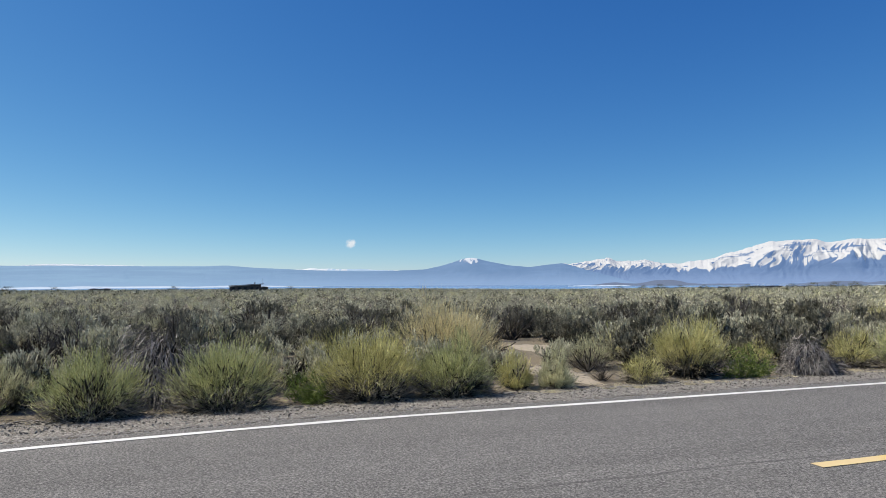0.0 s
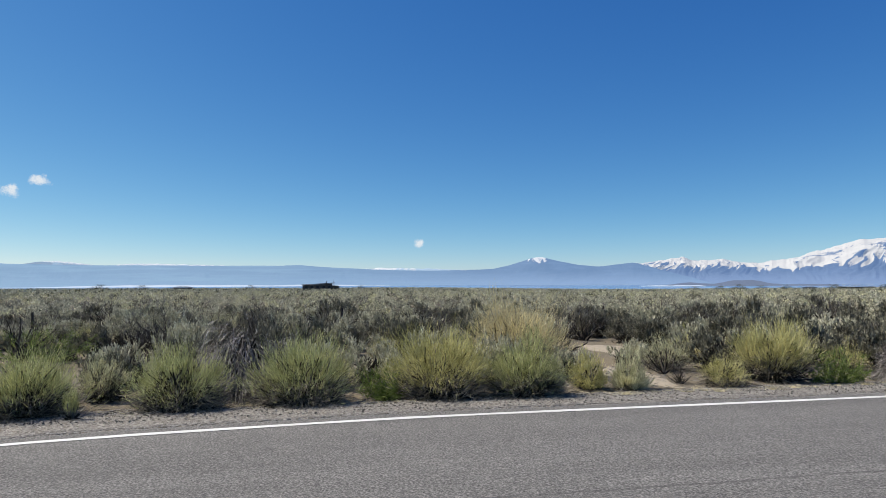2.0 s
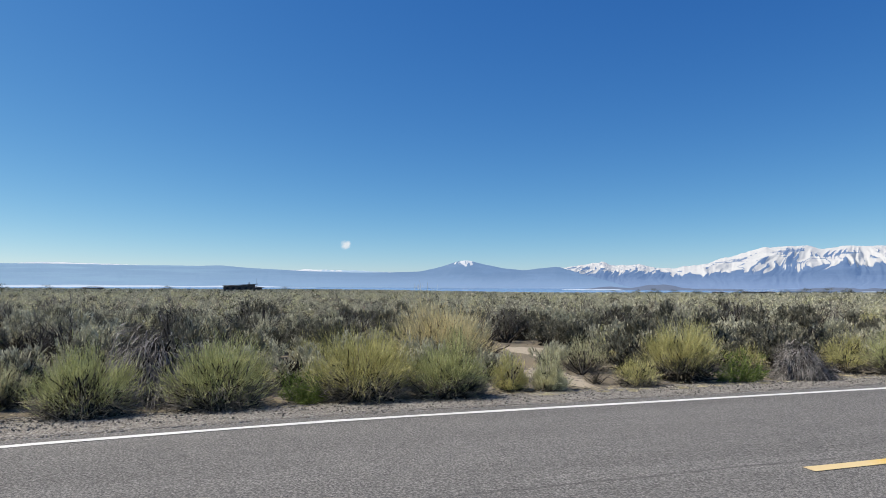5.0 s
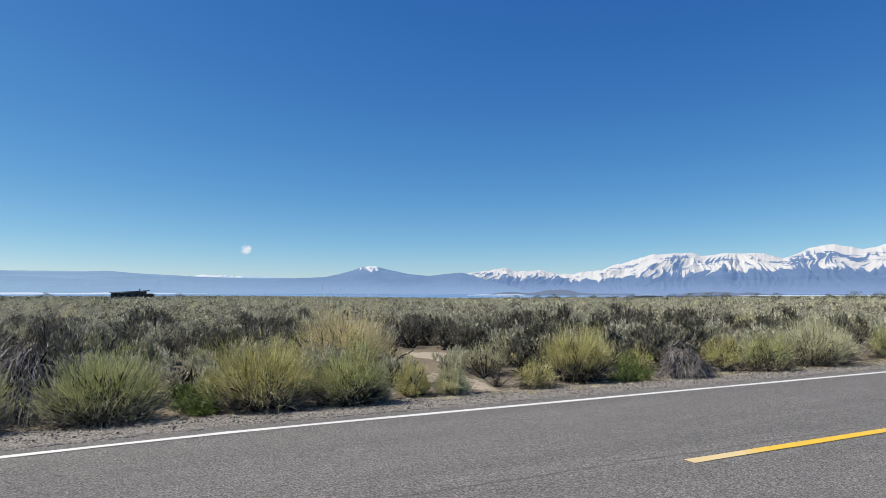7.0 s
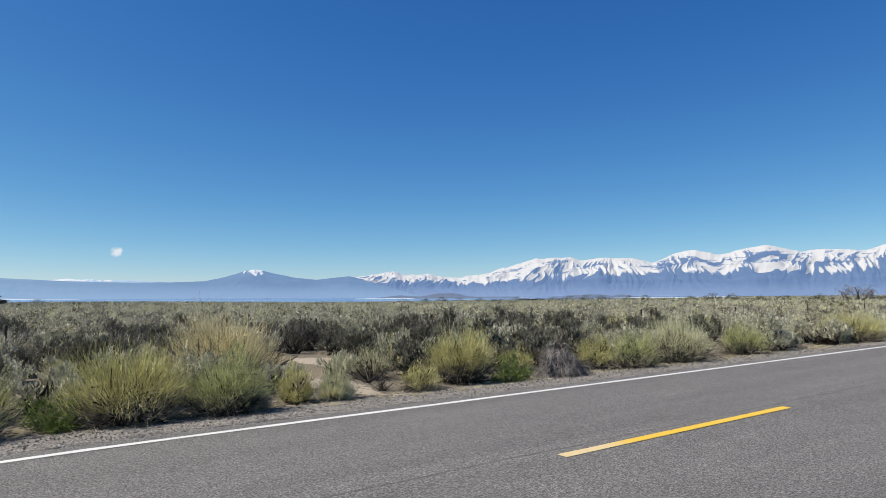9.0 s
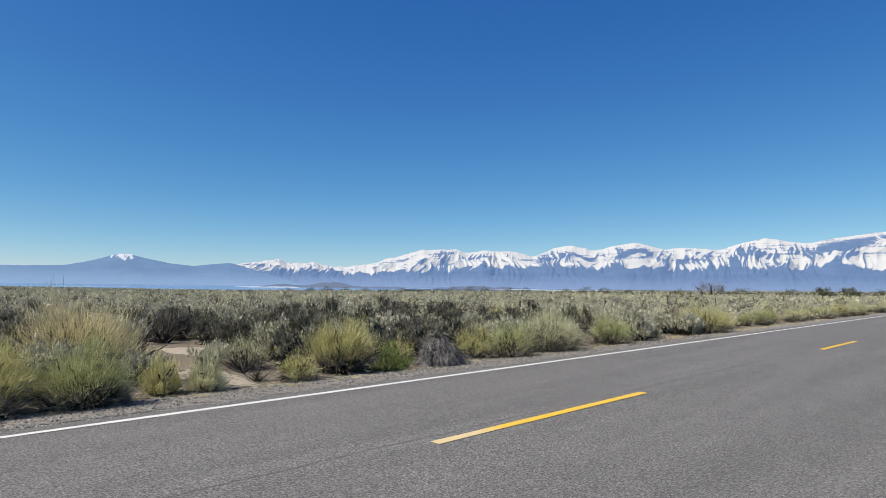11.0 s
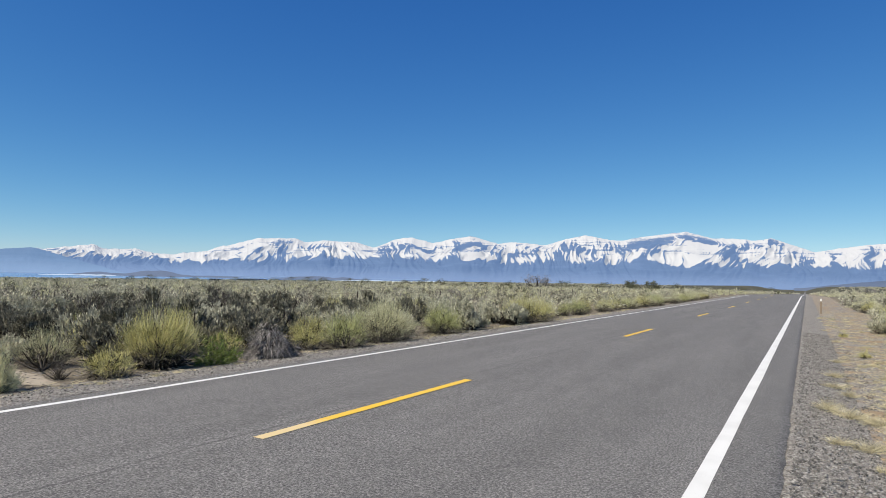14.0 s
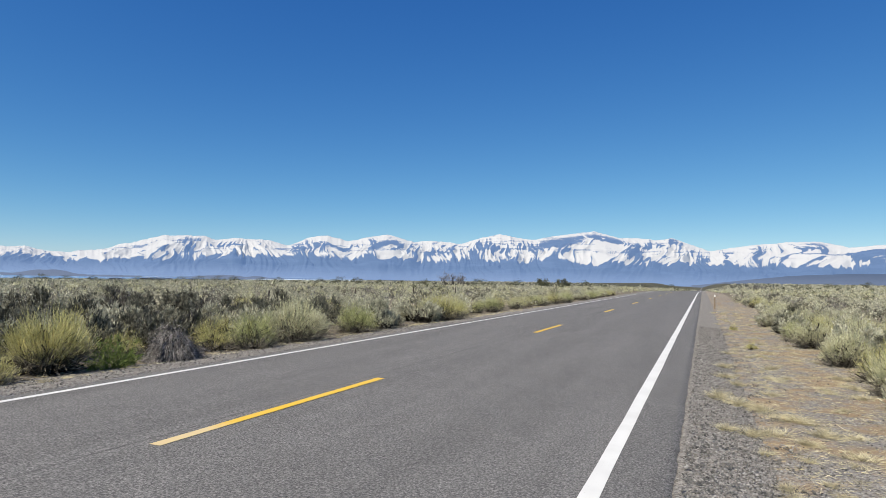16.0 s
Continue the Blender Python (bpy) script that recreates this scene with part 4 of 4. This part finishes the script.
def far_field(name, label, r0, r1, cell, share, blades, blade_len, blade_wide, mat, seed, extra=(), size=1.0):
    """Uncountable shrubs further off, each a few rounded lobes of blades, all in one sheet of geometry."""
    g = np.random.default_rng(seed)
    if r1 < 400:
        gx, gy = np.meshgrid(np.arange(-r1, r1, cell), np.arange(-r1, r1, cell))
        x, y = (gx + g.uniform(-0.36, 0.36, gx.shape) * cell).ravel(), (gy + g.uniform(-0.36, 0.36, gx.shape) * cell).ravel()
        keep = np.random.default_rng(99).uniform(size=len(x))
        keep = (keep >= share[0]) & (keep < share[1])
        x, y = x[keep], y[keep]
    else:
        n = int(cell)
        rr, aa = r0 * (r1 / r0) ** g.uniform(0, 1, n), np.radians(g.uniform(-17, 120, n))
        x, y = -rr * np.sin(aa), rr * np.cos(aa)
    r, a = np.hypot(x, y), np.degrees(np.arctan2(-x, y))
    side = 2.8 + 0.6 * g.uniform(size=len(x))
    keep = ((x < -9.9) | (x > side)) & (r > r0) & (r < r1) & (a > -17) & (a < 120)
    x, y, r = x[keep], y[keep], r[keep]
    if len(extra):
        e = np.array(extra)
        x, y = np.concatenate([x, e[:, 0]]), np.concatenate([y, e[:, 1]])
        r = np.concatenate([r, np.hypot(e[:, 0], e[:, 1])])
    n = len(x)
    z = height(x, y)
    tall = g.uniform(0.45, 1.15, n) * size
    wide = tall * g.uniform(1.3, 1.9, n) * (1 + r / 900)
    lobes = 6
    w = dome_dirs(g, n * lobes, 76).reshape(n, lobes, 3) * g.uniform(0.45, 0.85, (n, lobes, 1))
    i = np.repeat(np.arange(n), blades)
    l = g.integers(0, lobes, len(i))
    d = unit(g.normal(size=(len(i), 3)) + np.array([0, 0, 0.5]))
    c = w[i, l] + d * g.uniform(0.10, 0.24, (len(i), 1))
    at = np.stack([x[i] + c[:, 0] * wide[i] * 0.5, y[i] + c[:, 1] * wide[i] * 0.5, z[i] + np.maximum(c[:, 2], 0.02) * tall[i]], 1)
    way = unit(d + np.array([0, 0, 0.35]) + g.normal(size=(len(i), 3)) * 0.5)
    k = 1 + r[i] / 500
    v, q = ribbons(g, at, way, g.uniform(0.6, 1.4, len(i)) * blade_len * k, g.uniform(0.6, 1.4, len(i)) * blade_wide * k, np.zeros((len(i), 3)), 1, 0.45, d + np.array([0, 0, 0.3]))
    ob = new(name, quads_mesh(name, v, q, mat))
    return tagged(ob, label, "shrubs", kind="stuff")


far_field("sagebrush_field", "grey-green sagebrush covering the plain", 30, 72, 1.45, (0, 0.56), 120, 0.085, 0.052, SAGE, 301, later)
far_field("dark_sagebrush_field", "darker grey sagebrush covering the plain", 30, 72, 1.45, (0.56, 0.78), 120, 0.085, 0.052, SAGE_DARK, 301)
far_field("rabbitbrush_field", "yellow-green rabbitbrush among the sagebrush", 30, 72, 1.45, (0.78, 0.92), 130, 0.085, 0.046, PALE, 301)
far_field("dark_brush_field", "dark bare brush among the sagebrush", 30, 72, 1.45, (0.92, 0.97), 90, 0.2, 0.022, DEAD, 301)
far_field("sagebrush_plain", "grey-green sagebrush plain reaching the lake", 72, 200, 2.6, (0, 0.55), 26, 0.16, 0.12, SAGE, 304)
far_field("rabbitbrush_plain", "yellow-green rabbitbrush on the plain", 72, 200, 2.6, (0.55, 0.88), 26, 0.16, 0.10, PALE, 304)
far_field("dark_brush_plain", "dark brush on the plain", 72, 200, 2.6, (0.88, 1.0), 26, 0.2, 0.08, FARLEAF, 304)
far_field("sagebrush_distance", "sagebrush plain in the distance", 200, 1450, 8500, (0, 1), 11, 0.45, 0.26, SAGE, 307)
far_field("dark_brush_distance", "dark brush in the distance", 200, 1450, 1300, (0, 1), 12, 0.45, 0.24, FARLEAF, 308)


# ---- roadside small things ----
def tuft(seed, wide, tall, blades, mat, name, label, category="grass"):
    g = np.random.default_rng(seed)
    base = np.stack([g.uniform(-1, 1, blades) * wide * 0.2, g.uniform(-1, 1, blades) * wide * 0.2, np.full(blades, -0.02)], 1)
    way = unit(dome_dirs(g, blades, 60) + base * 0.6)
    ln = g.uniform(0.5, 1.1, blades) * tall
    bend = np.stack([way[:, 0] * ln * 0.25, way[:, 1] * ln * 0.25, -0.15 * ln], 1)
    return tagged(new(name, quads_mesh(name, *ribbons(g, base, way, ln, g.uniform(0.004, 0.008, blades), bend, 2, 0.3), mat)), label, category, "grass tufts")


TUFTS = [tuft(401 + k, 0.35 + 0.12 * (k % 2), 0.16 + 0.04 * k, 240, STRAW, "grass_tuft", "dry straw-yellow grass tuft on gravel") for k in range(3)]
g = np.random.default_rng(410)
first = set()


def put_tuft(x, y, size):
    ob = TUFTS[int(g.integers(3))]
    m = pose(x, y, float(height(x, y)), 0, 0, g.uniform(0, 360))
    if ob.name not in first:
        first.add(ob.name)
        ob.matrix_basis = m @ Matrix.Diagonal((size, size, size, 1))
        return
    c = copy_thing(ob, m)
    c.scale = (size * g.uniform(0.8, 1.6), size, size * g.uniform(0.6, 1.0))


for x, y in ((0.45, 10.3), (0.7, 10.0), (0.95, 9.8), (0.5, 8.25), (0.75, 8.15), (0.98, 8.3), (0.6, 12.7), (1.3, 9.2), (1.5, 8.5), (0.65, 14.2), (0.8, 17.0), (1.2, 11.2)):
    put_tuft(x, y, g.uniform(0.75, 1.15))
for _ in range(150):
    y = 6 + 34 * g.uniform() ** 1.4
    put_tuft(g.uniform(0.75, 3.0), y, g.uniform(0.4, 0.85))
for _ in range(95):
    put_tuft(g.uniform(-9.5, -8.75), g.uniform(3.5, 40), g.uniform(0.3, 0.65))
place(rabbitbrush(430, 0.3, 0.32, RABBIT, "small grey-green seedling on the verge", "verge_weed", "small weeds", stems=30, twigs=320), 1.25, 25.5)
place(rabbitbrush(431, 0.3, 0.30, RABBIT, "small grey-green seedling on the verge", "verge_weed", "small weeds", stems=30, twigs=320), 1.4, 18.5)


def litter(name, label, boxes, number, length, wide, mat, seed):
    """Fallen twigs and straw lying on the ground."""
    g = np.random.default_rng(seed)
    vs = []
    for (x0, x1, y0, y1), n in zip(boxes, number):
        x, y = g.uniform(x0, x1, n), g.uniform(y0, y1, n)
        a = g.uniform(0, 2 * np.pi, n)
        z = height(x, y) + g.uniform(0.008, 0.035, n)
        vs.append(ribbons(g, np.stack([x, y, z], 1), unit(np.stack([np.cos(a), np.sin(a), g.normal(size=n) * 0.2], 1)), g.uniform(0.4, 1.4, n) * length, np.full(n, wide), np.zeros((n, 3)), 1, 0.6))
    return tagged(new(name, quads_mesh(name, *joined(vs), mat)), label, "litter", kind="stuff")


litter("straw_litter", "short dry straw lying on the verge", [(0.95, 3.4, 5, 20), (1.0, 3.6, 20, 50), (-9.7, -8.8, -6, 30)], [8000, 5000, 4000], 0.07, 0.006, STRAW, 441)
litter("twig_litter", "fallen grey twigs under the shrubs", [(-12, -9.1, -8, 25)], [9000], 0.14, 0.008, DEAD, 442)


def pebbles(name, label, boxes, number, lo, hi, seed):
    """Loose stones: small irregular eight-sided lumps."""
    g = np.random.default_rng(seed)
    corner = np.array([[1, 0, 0], [0, 1, 0], [-1, 0, 0], [0, -1, 0], [0, 0, 0.75], [0, 0, -0.75]], dtype=float)
    tris = np.array([[0, 1, 4], [1, 2, 4], [2, 3, 4], [3, 0, 4], [1, 0, 5], [2, 1, 5], [3, 2, 5], [0, 3, 5]])
    vs, qs, o = [], [], 0
    for (x0, x1, y0, y1), n in zip(boxes, number):
        x, y = g.uniform(x0, x1, n), y0 + (y1 - y0) * g.uniform(0, 1, n) ** 1.5
        r = lo + (hi - lo) * g.uniform(0, 1, n) ** 2.5
        z = height(x, y) + 0.012 + r * 0.25
        a = g.uniform(0, 2 * np.pi, n)
        c = corner[None] * r[:, None, None] * g.uniform(0.6, 1.3, (n, 6, 1))
        cx = c[..., 0] * np.cos(a)[:, None] - c[..., 1] * np.sin(a)[:, None]
        cy = c[..., 0] * np.sin(a)[:, None] + c[..., 1] * np.cos(a)[:, None]
        vs.append(np.stack([cx + x[:, None], cy + y[:, None], c[..., 2] + z[:, None]], -1).reshape(-1, 3))
        qs.append((np.arange(n)[:, None, None] * 6 + tris[None]).reshape(-1, 3) + o)
        o += n * 6
    return tagged(new(name, quads_mesh(name, np.concatenate(vs), np.concatenate(qs), STONE)), label, "gravel", kind="stuff")


pebbles("loose_gravel", "loose grey stones on the road shoulders", [(0.08, 1.15, 4, 26), (-9.25, -8.12, -7, 22), (1.1, 3.0, 5, 30)], [15000, 10000, 3000], 0.006, 0.019, 451)

# the bare sandy gap between the shrubs
for cx, cy, rx, ry, seed in ((-11.0, 5.55, 1.5, 0.55, 1), (-15.2, 7.1, 1.3, 0.6, 2)):
    n = 40
    a = np.linspace(0, 2 * np.pi, n, endpoint=False)
    wob = 1 + 0.18 * np.sin(3 * a + seed) + 0.1 * np.sin(7 * a)
    rows, q = [], []
    for k in range(7):
        s = k / 6
        xx, yy = cx + np.cos(a) * rx * wob * s, cy + np.sin(a) * ry * wob * s
        rows.append(np.stack([xx, yy, height(xx, yy) + 0.02 - 0.035 * s ** 3], 1))
    for k in range(6):
        for j in range(n):
            q.append((k * n + j, (k + 1) * n + j, (k + 1) * n + (j + 1) % n, k * n + (j + 1) % n))
    tagged(new("sand_patch", quads_mesh("sand_patch", np.concatenate(rows), q, SAND, True)), "bare patch of pale sand between shrubs", "sand", kind="structure")


def fallen_branch(x, y, turn, seed):
    g = np.random.default_rng(seed)
    v, q = tubes(g, np.zeros((5, 3)), unit(g.normal(size=(5, 3)) * np.array([1, 1, 0.15]) + np.array([0, 0, 0.5])), g.uniform(0.3, 0.6, 5), np.full(5, 0.022), 0.25, 4, 5)
    ob = tagged(new("dead_branch", quads_mesh("dead_branch", v, q, BARK)), "dark broken dead branch on sand", "branch", "dead branches")
    ob.matrix_basis = pose(x, y, float(height(x, y)), 0, 0, turn)


fallen_branch(-10.9, 6.15, 20, 7)
fallen_branch(-10.2, 5.3, 140, 8)


# ---- fence and marker ----
fence = thing("wire_fence", "old wire fence with dark weathered posts", "fence")
FENCE_X = -20.5
fence_y = [0.45 + 8.9 * k for k in range(-2, 9)]
for k, y in enumerate(fence_y):
    bm = bmesh.new()
    bmesh.ops.create_cone(bm, cap_ends=True, segments=8, radius1=0.042, radius2=0.036, depth=1.6)
    for v in bm.verts:
        v.co += Vector((0.012 * math.sin(v.co.z * 5 + k), 0.012 * math.cos(v.co.z * 4 + k), 0))
    p = part("post", bm_mesh("post", bm, CREO), fence)
    p.matrix_basis = pose(FENCE_X, y, float(height(FENCE_X, y)) + 0.16, 2 * math.sin(k * 2.1), 2 * math.cos(k * 1.3), 0)
for h in (0.3, 0.58, 0.86):
    rows, q = [], []
    ys = np.linspace(fence_y[0], fence_y[-1], 80)
    for y in ys:
        sag = 0.03 * math.sin(math.pi * ((y - 0.45) / 8.9 % 1.0))
        z = float(height(FENCE_X, y)) + h - sag
        for dx, dz in ((-0.004, -0.003), (0.004, -0.003), (0.0, 0.005)):
            rows.append((FENCE_X + 0.06 + dx, y, z + dz))
    for i in range(79):
        for j in range(3):
            q.append((i * 3 + j, i * 3 + (j + 1) % 3, (i + 1) * 3 + (j + 1) % 3, (i + 1) * 3 + j))
    part("wire", quads_mesh("wire", rows, q, WIRE), fence, "thin rusty wire")

marker = thing("roadside_marker", "slim brown roadside marker post with white top", "marker post")
marker.matrix_basis = pose(0.95, 46.0, float(height(0.95, 46.0)))
part("post", box_mesh("post", (0.09, 0.02, 0.95), (0, 0, 0.42), BROWNP, 0.005), marker)
part("reflector", box_mesh("reflector", (0.094, 0.026, 0.16), (0, 0, 0.86), PLASTIC, 0.005), marker, "white plastic reflector band")


# ---- far houses and trees ----
def slab(name, x0, x1, y0, y1, z0, z1, rise, mat, parent, label=""):
    """A sloping roof slab with thickness; rise is how much higher the x1 edge lies."""
    v = [(x0, y0, z0), (x1, y0, z0 + rise), (x1, y1, z0 + rise), (x0, y1, z0), (x0, y0, z1), (x1, y0, z1 + rise), (x1, y1, z1 + rise), (x0, y1, z1)]
    q = [(3, 2, 1, 0), (4, 5, 6, 7), (0, 1, 5, 4), (1, 2, 6, 5), (2, 3, 7, 6), (3, 0, 4, 7)]
    return part(name, quads_mesh(name, v, q, mat), parent, label)


def at_bearing(ob, az, r, z=None, sink=0.3):
    x, y = -r * math.sin(radians(az)), r * math.cos(radians(az))
    ob.matrix_basis = pose(x, y, (float(height(x, y)) if z is None else z) - sink, 0, 0, az)
    return ob


def long_house():
    """One-storey dark house with a single sloping roof and a low lean-to; its front looks to the road."""
    h = thing("house", "dark one-storey house with a long sloping roof", "house")
    bm = bmesh.new()
    pts = [(-9, 0), (6.5, 0), (6.5, 3.35), (-9, 2.45)]
    lo = [bm.verts.new((x, -3.5, z)) for x, z in pts]
    hi = [bm.verts.new((x, 3.5, z)) for x, z in pts]
    bm.faces.new(lo)
    bm.faces.new(hi[::-1])
    for k in range(4):
        bm.faces.new((lo[k], hi[k], hi[(k + 1) % 4], lo[(k + 1) % 4]))
    part("wall", bm_mesh("wall", bm, SIDING), h, "dark board walls")
    slab("roof", -9.6, 7.8, -4.2, 4.2, 2.5, 2.85, 1.0, ROOFING, h, "dark grey sloping roof")
    part("annexe", box_mesh("annexe", (3.4, 5, 2.0), (8.3, 0.2, 1.0), SIDING, 0.03), h)
    slab("annexe_roof", 6.3, 10.9, -3, 3, 2.35, 2.55, -0.55, ROOFING, h)
    part("chimney", box_mesh("chimney", (0.5, 0.5, 1.5), (3.5, 0, 3.75), SIDING, 0.03), h, "short dark chimney")
    bm = bmesh.new()
    bmesh.ops.create_cone(bm, cap_ends=True, segments=6, radius1=0.06, radius2=0.03, depth=6.5, matrix=Matrix.Translation((7.2, 1, 3.25)))
    part("mast", bm_mesh("mast", bm, SIDING), h, "thin antenna mast")
    for x in (-7, -4.2, -1.2, 2.0, 4.8):
        w = part("window", box_mesh("window", (1.3, 0.12, 1.0), (x, -3.52, 1.45), GLASS, 0.01), h)
        part("frame", box_mesh("frame", (1.5, 0.08, 0.1), (x, -3.56, 0.92), SIDING), w)
    part("door", box_mesh("door", (0.95, 0.1, 2.0), (0.4, -3.53, 1.0), ROOFING, 0.01), h)
    return h


def low_house(name, label, wide, deep, tall, roof):
    h = thing(name, label, "house")
    part("wall", box_mesh("wall", (wide, deep, tall), (0, 0, tall / 2), SIDING, 0.03), h)
    slab("roof", -wide / 2 - 0.5, 0.0, -deep / 2 - 0.5, deep / 2 + 0.5, tall, tall + 0.2, 0.8, roof, h)
    slab("roof", 0.0, wide / 2 + 0.5, -deep / 2 - 0.5, deep / 2 + 0.5, tall + 0.8, tall + 1.0, -0.8, roof, h)
    for k in range(3):
        part("window", box_mesh("window", (wide * 0.12, 0.1, tall * 0.35), (wide * (k - 1) * 0.3, -deep / 2 - 0.03, tall * 0.55), GLASS), h)
    return h


at_bearing(long_house(), 90.6, 345, None, -0.5)
at_bearing(low_house("farm_house", "low far house with a rusty red roof", 12, 8, 2.4, REDROOF), 101.9, 480)
at_bearing(low_house("barn", "long low dark barn far off", 26, 8, 2.6, ROOFING), 46.6, 620, None, 0.5)
at_bearing(low_house("shed", "low dark shed far off", 10, 6, 2.4, ROOFING), 49.6, 610, None, 0.5)
at_bearing(low_house("shed", "low dark shed far off", 12, 7, 2.2, ROOFING), 44.2, 640, None, 0.5)


def far_tree(seed, wide, tall, mat, bare):
    """A low spreading desert tree: forked trunk and an uneven crown of leaf clumps with gaps."""
    g = np.random.default_rng(seed)
    n = 12
    way = unit(dome_dirs(g, n, 60))
    base = np.stack([g.normal(size=n) * wide * 0.18, g.normal(size=n) * wide * 0.18, np.full(n, -0.2)], 1)
    limb = tubes(g, base, way, g.uniform(0.6, 0.95, n) * tall, np.full(n, 0.05 * tall), 0.18, 4, 5)
    ob = thing("tree", "low dark spreading tree on the plain", "tree", "far trees")
    part("trunk", quads_mesh("trunk", *limb, BARK), ob)
    c, leaves = 34, 900
    cc = dome_dirs(g, c, 85) * np.array([wide / 2, wide / 2, tall]) * g.uniform(0.45, 0.95, (c, 1))
    k = g.integers(0, c, leaves)
    at = cc[k] + g.normal(size=(leaves, 3)) * np.array([wide, wide, tall]) * 0.07
    at[:, 2] = np.maximum(at[:, 2], 0.05 * tall)
    lv = ribbons(g, at, unit(g.normal(size=(leaves, 3)) + np.array([0, 0, 0.6])), g.uniform(0.05, 0.13, leaves) * tall, g.uniform(0.03, 0.06, leaves) * tall * bare, np.zeros((leaves, 3)), 1, 0.5)
    part("crown", quads_mesh("crown", *lv, mat), ob)
    return ob


trees = [far_tree(500, 7, 3.2, FARLEAF, 1.0), far_tree(501, 5, 3.6, FARLEAF, 1.0), far_tree(502, 9, 3.0, FARLEAF, 1.0), far_tree(503, 8, 4.2, DEAD, 0.45)]
g = np.random.default_rng(510)
PLACES = [(21.3, 165, 3, 1.15), (23.9, 240, 0, 1.0), (13.2, 190, 1, 1.0), (11.5, 200, 1, 1.05), (9.5, 230, 0, 1.0), (15.5, 240, 2, 1.1), (19.0, 220, 2, 1.1), (2.5, 320, 2, 1.0), (26.0, 300, 2, 1.0), (28.0, 330, 0, 1.0), (17.9, 260, 2, 0.8), (20, 230, 0, 0.7), (4.5, 290, 2, 0.8), (6, 300, 0, 0.8), (8, 260, 2, 0.7),
          (30.0, 420, 0, 0.9), (31.5, 430, 2, 1.0), (33.2, 420, 0, 0.7), (36.8, 520, 2, 0.9), (38.2, 500, 2, 0.8), (40.5, 560, 0, 1.0), (41.8, 560, 2, 1.1), (43.2, 570, 2, 1.1), (44.7, 560, 0, 0.9),
          (47.9, 560, 2, 0.9), (51.2, 600, 0, 0.9), (53.0, 640, 2, 1.0), (54.6, 640, 2, 1.2), (56.0, 660, 0, 1.0), (58.0, 700, 2, 1.0), (-4, 230, 3, 0.7), (-9, 320, 2, 0.8), (-11.5, 330, 0, 0.9),
          (87.0, 600, 2, 0.9), (96.5, 650, 2, 1.0), (105, 620, 2, 1.0), (108, 640, 2, 1.2)]
seen_first = set()
for az, r, kind, size in PLACES:
    x, y = -r * math.sin(radians(az)), r * math.cos(radians(az))
    m = pose(x, y, float(height(x, y)), 0, 0, g.uniform(0, 360))
    ob = trees[kind]
    if ob.name in seen_first:
        c = copy_thing(ob, m)
        big = size * (1.5 if r > 350 else 1.0)
        c.scale = (big, big, big)
    else:
        seen_first.add(ob.name)
        ob.matrix_basis = m @ Matrix.Diagonal((size, size, size, 1))
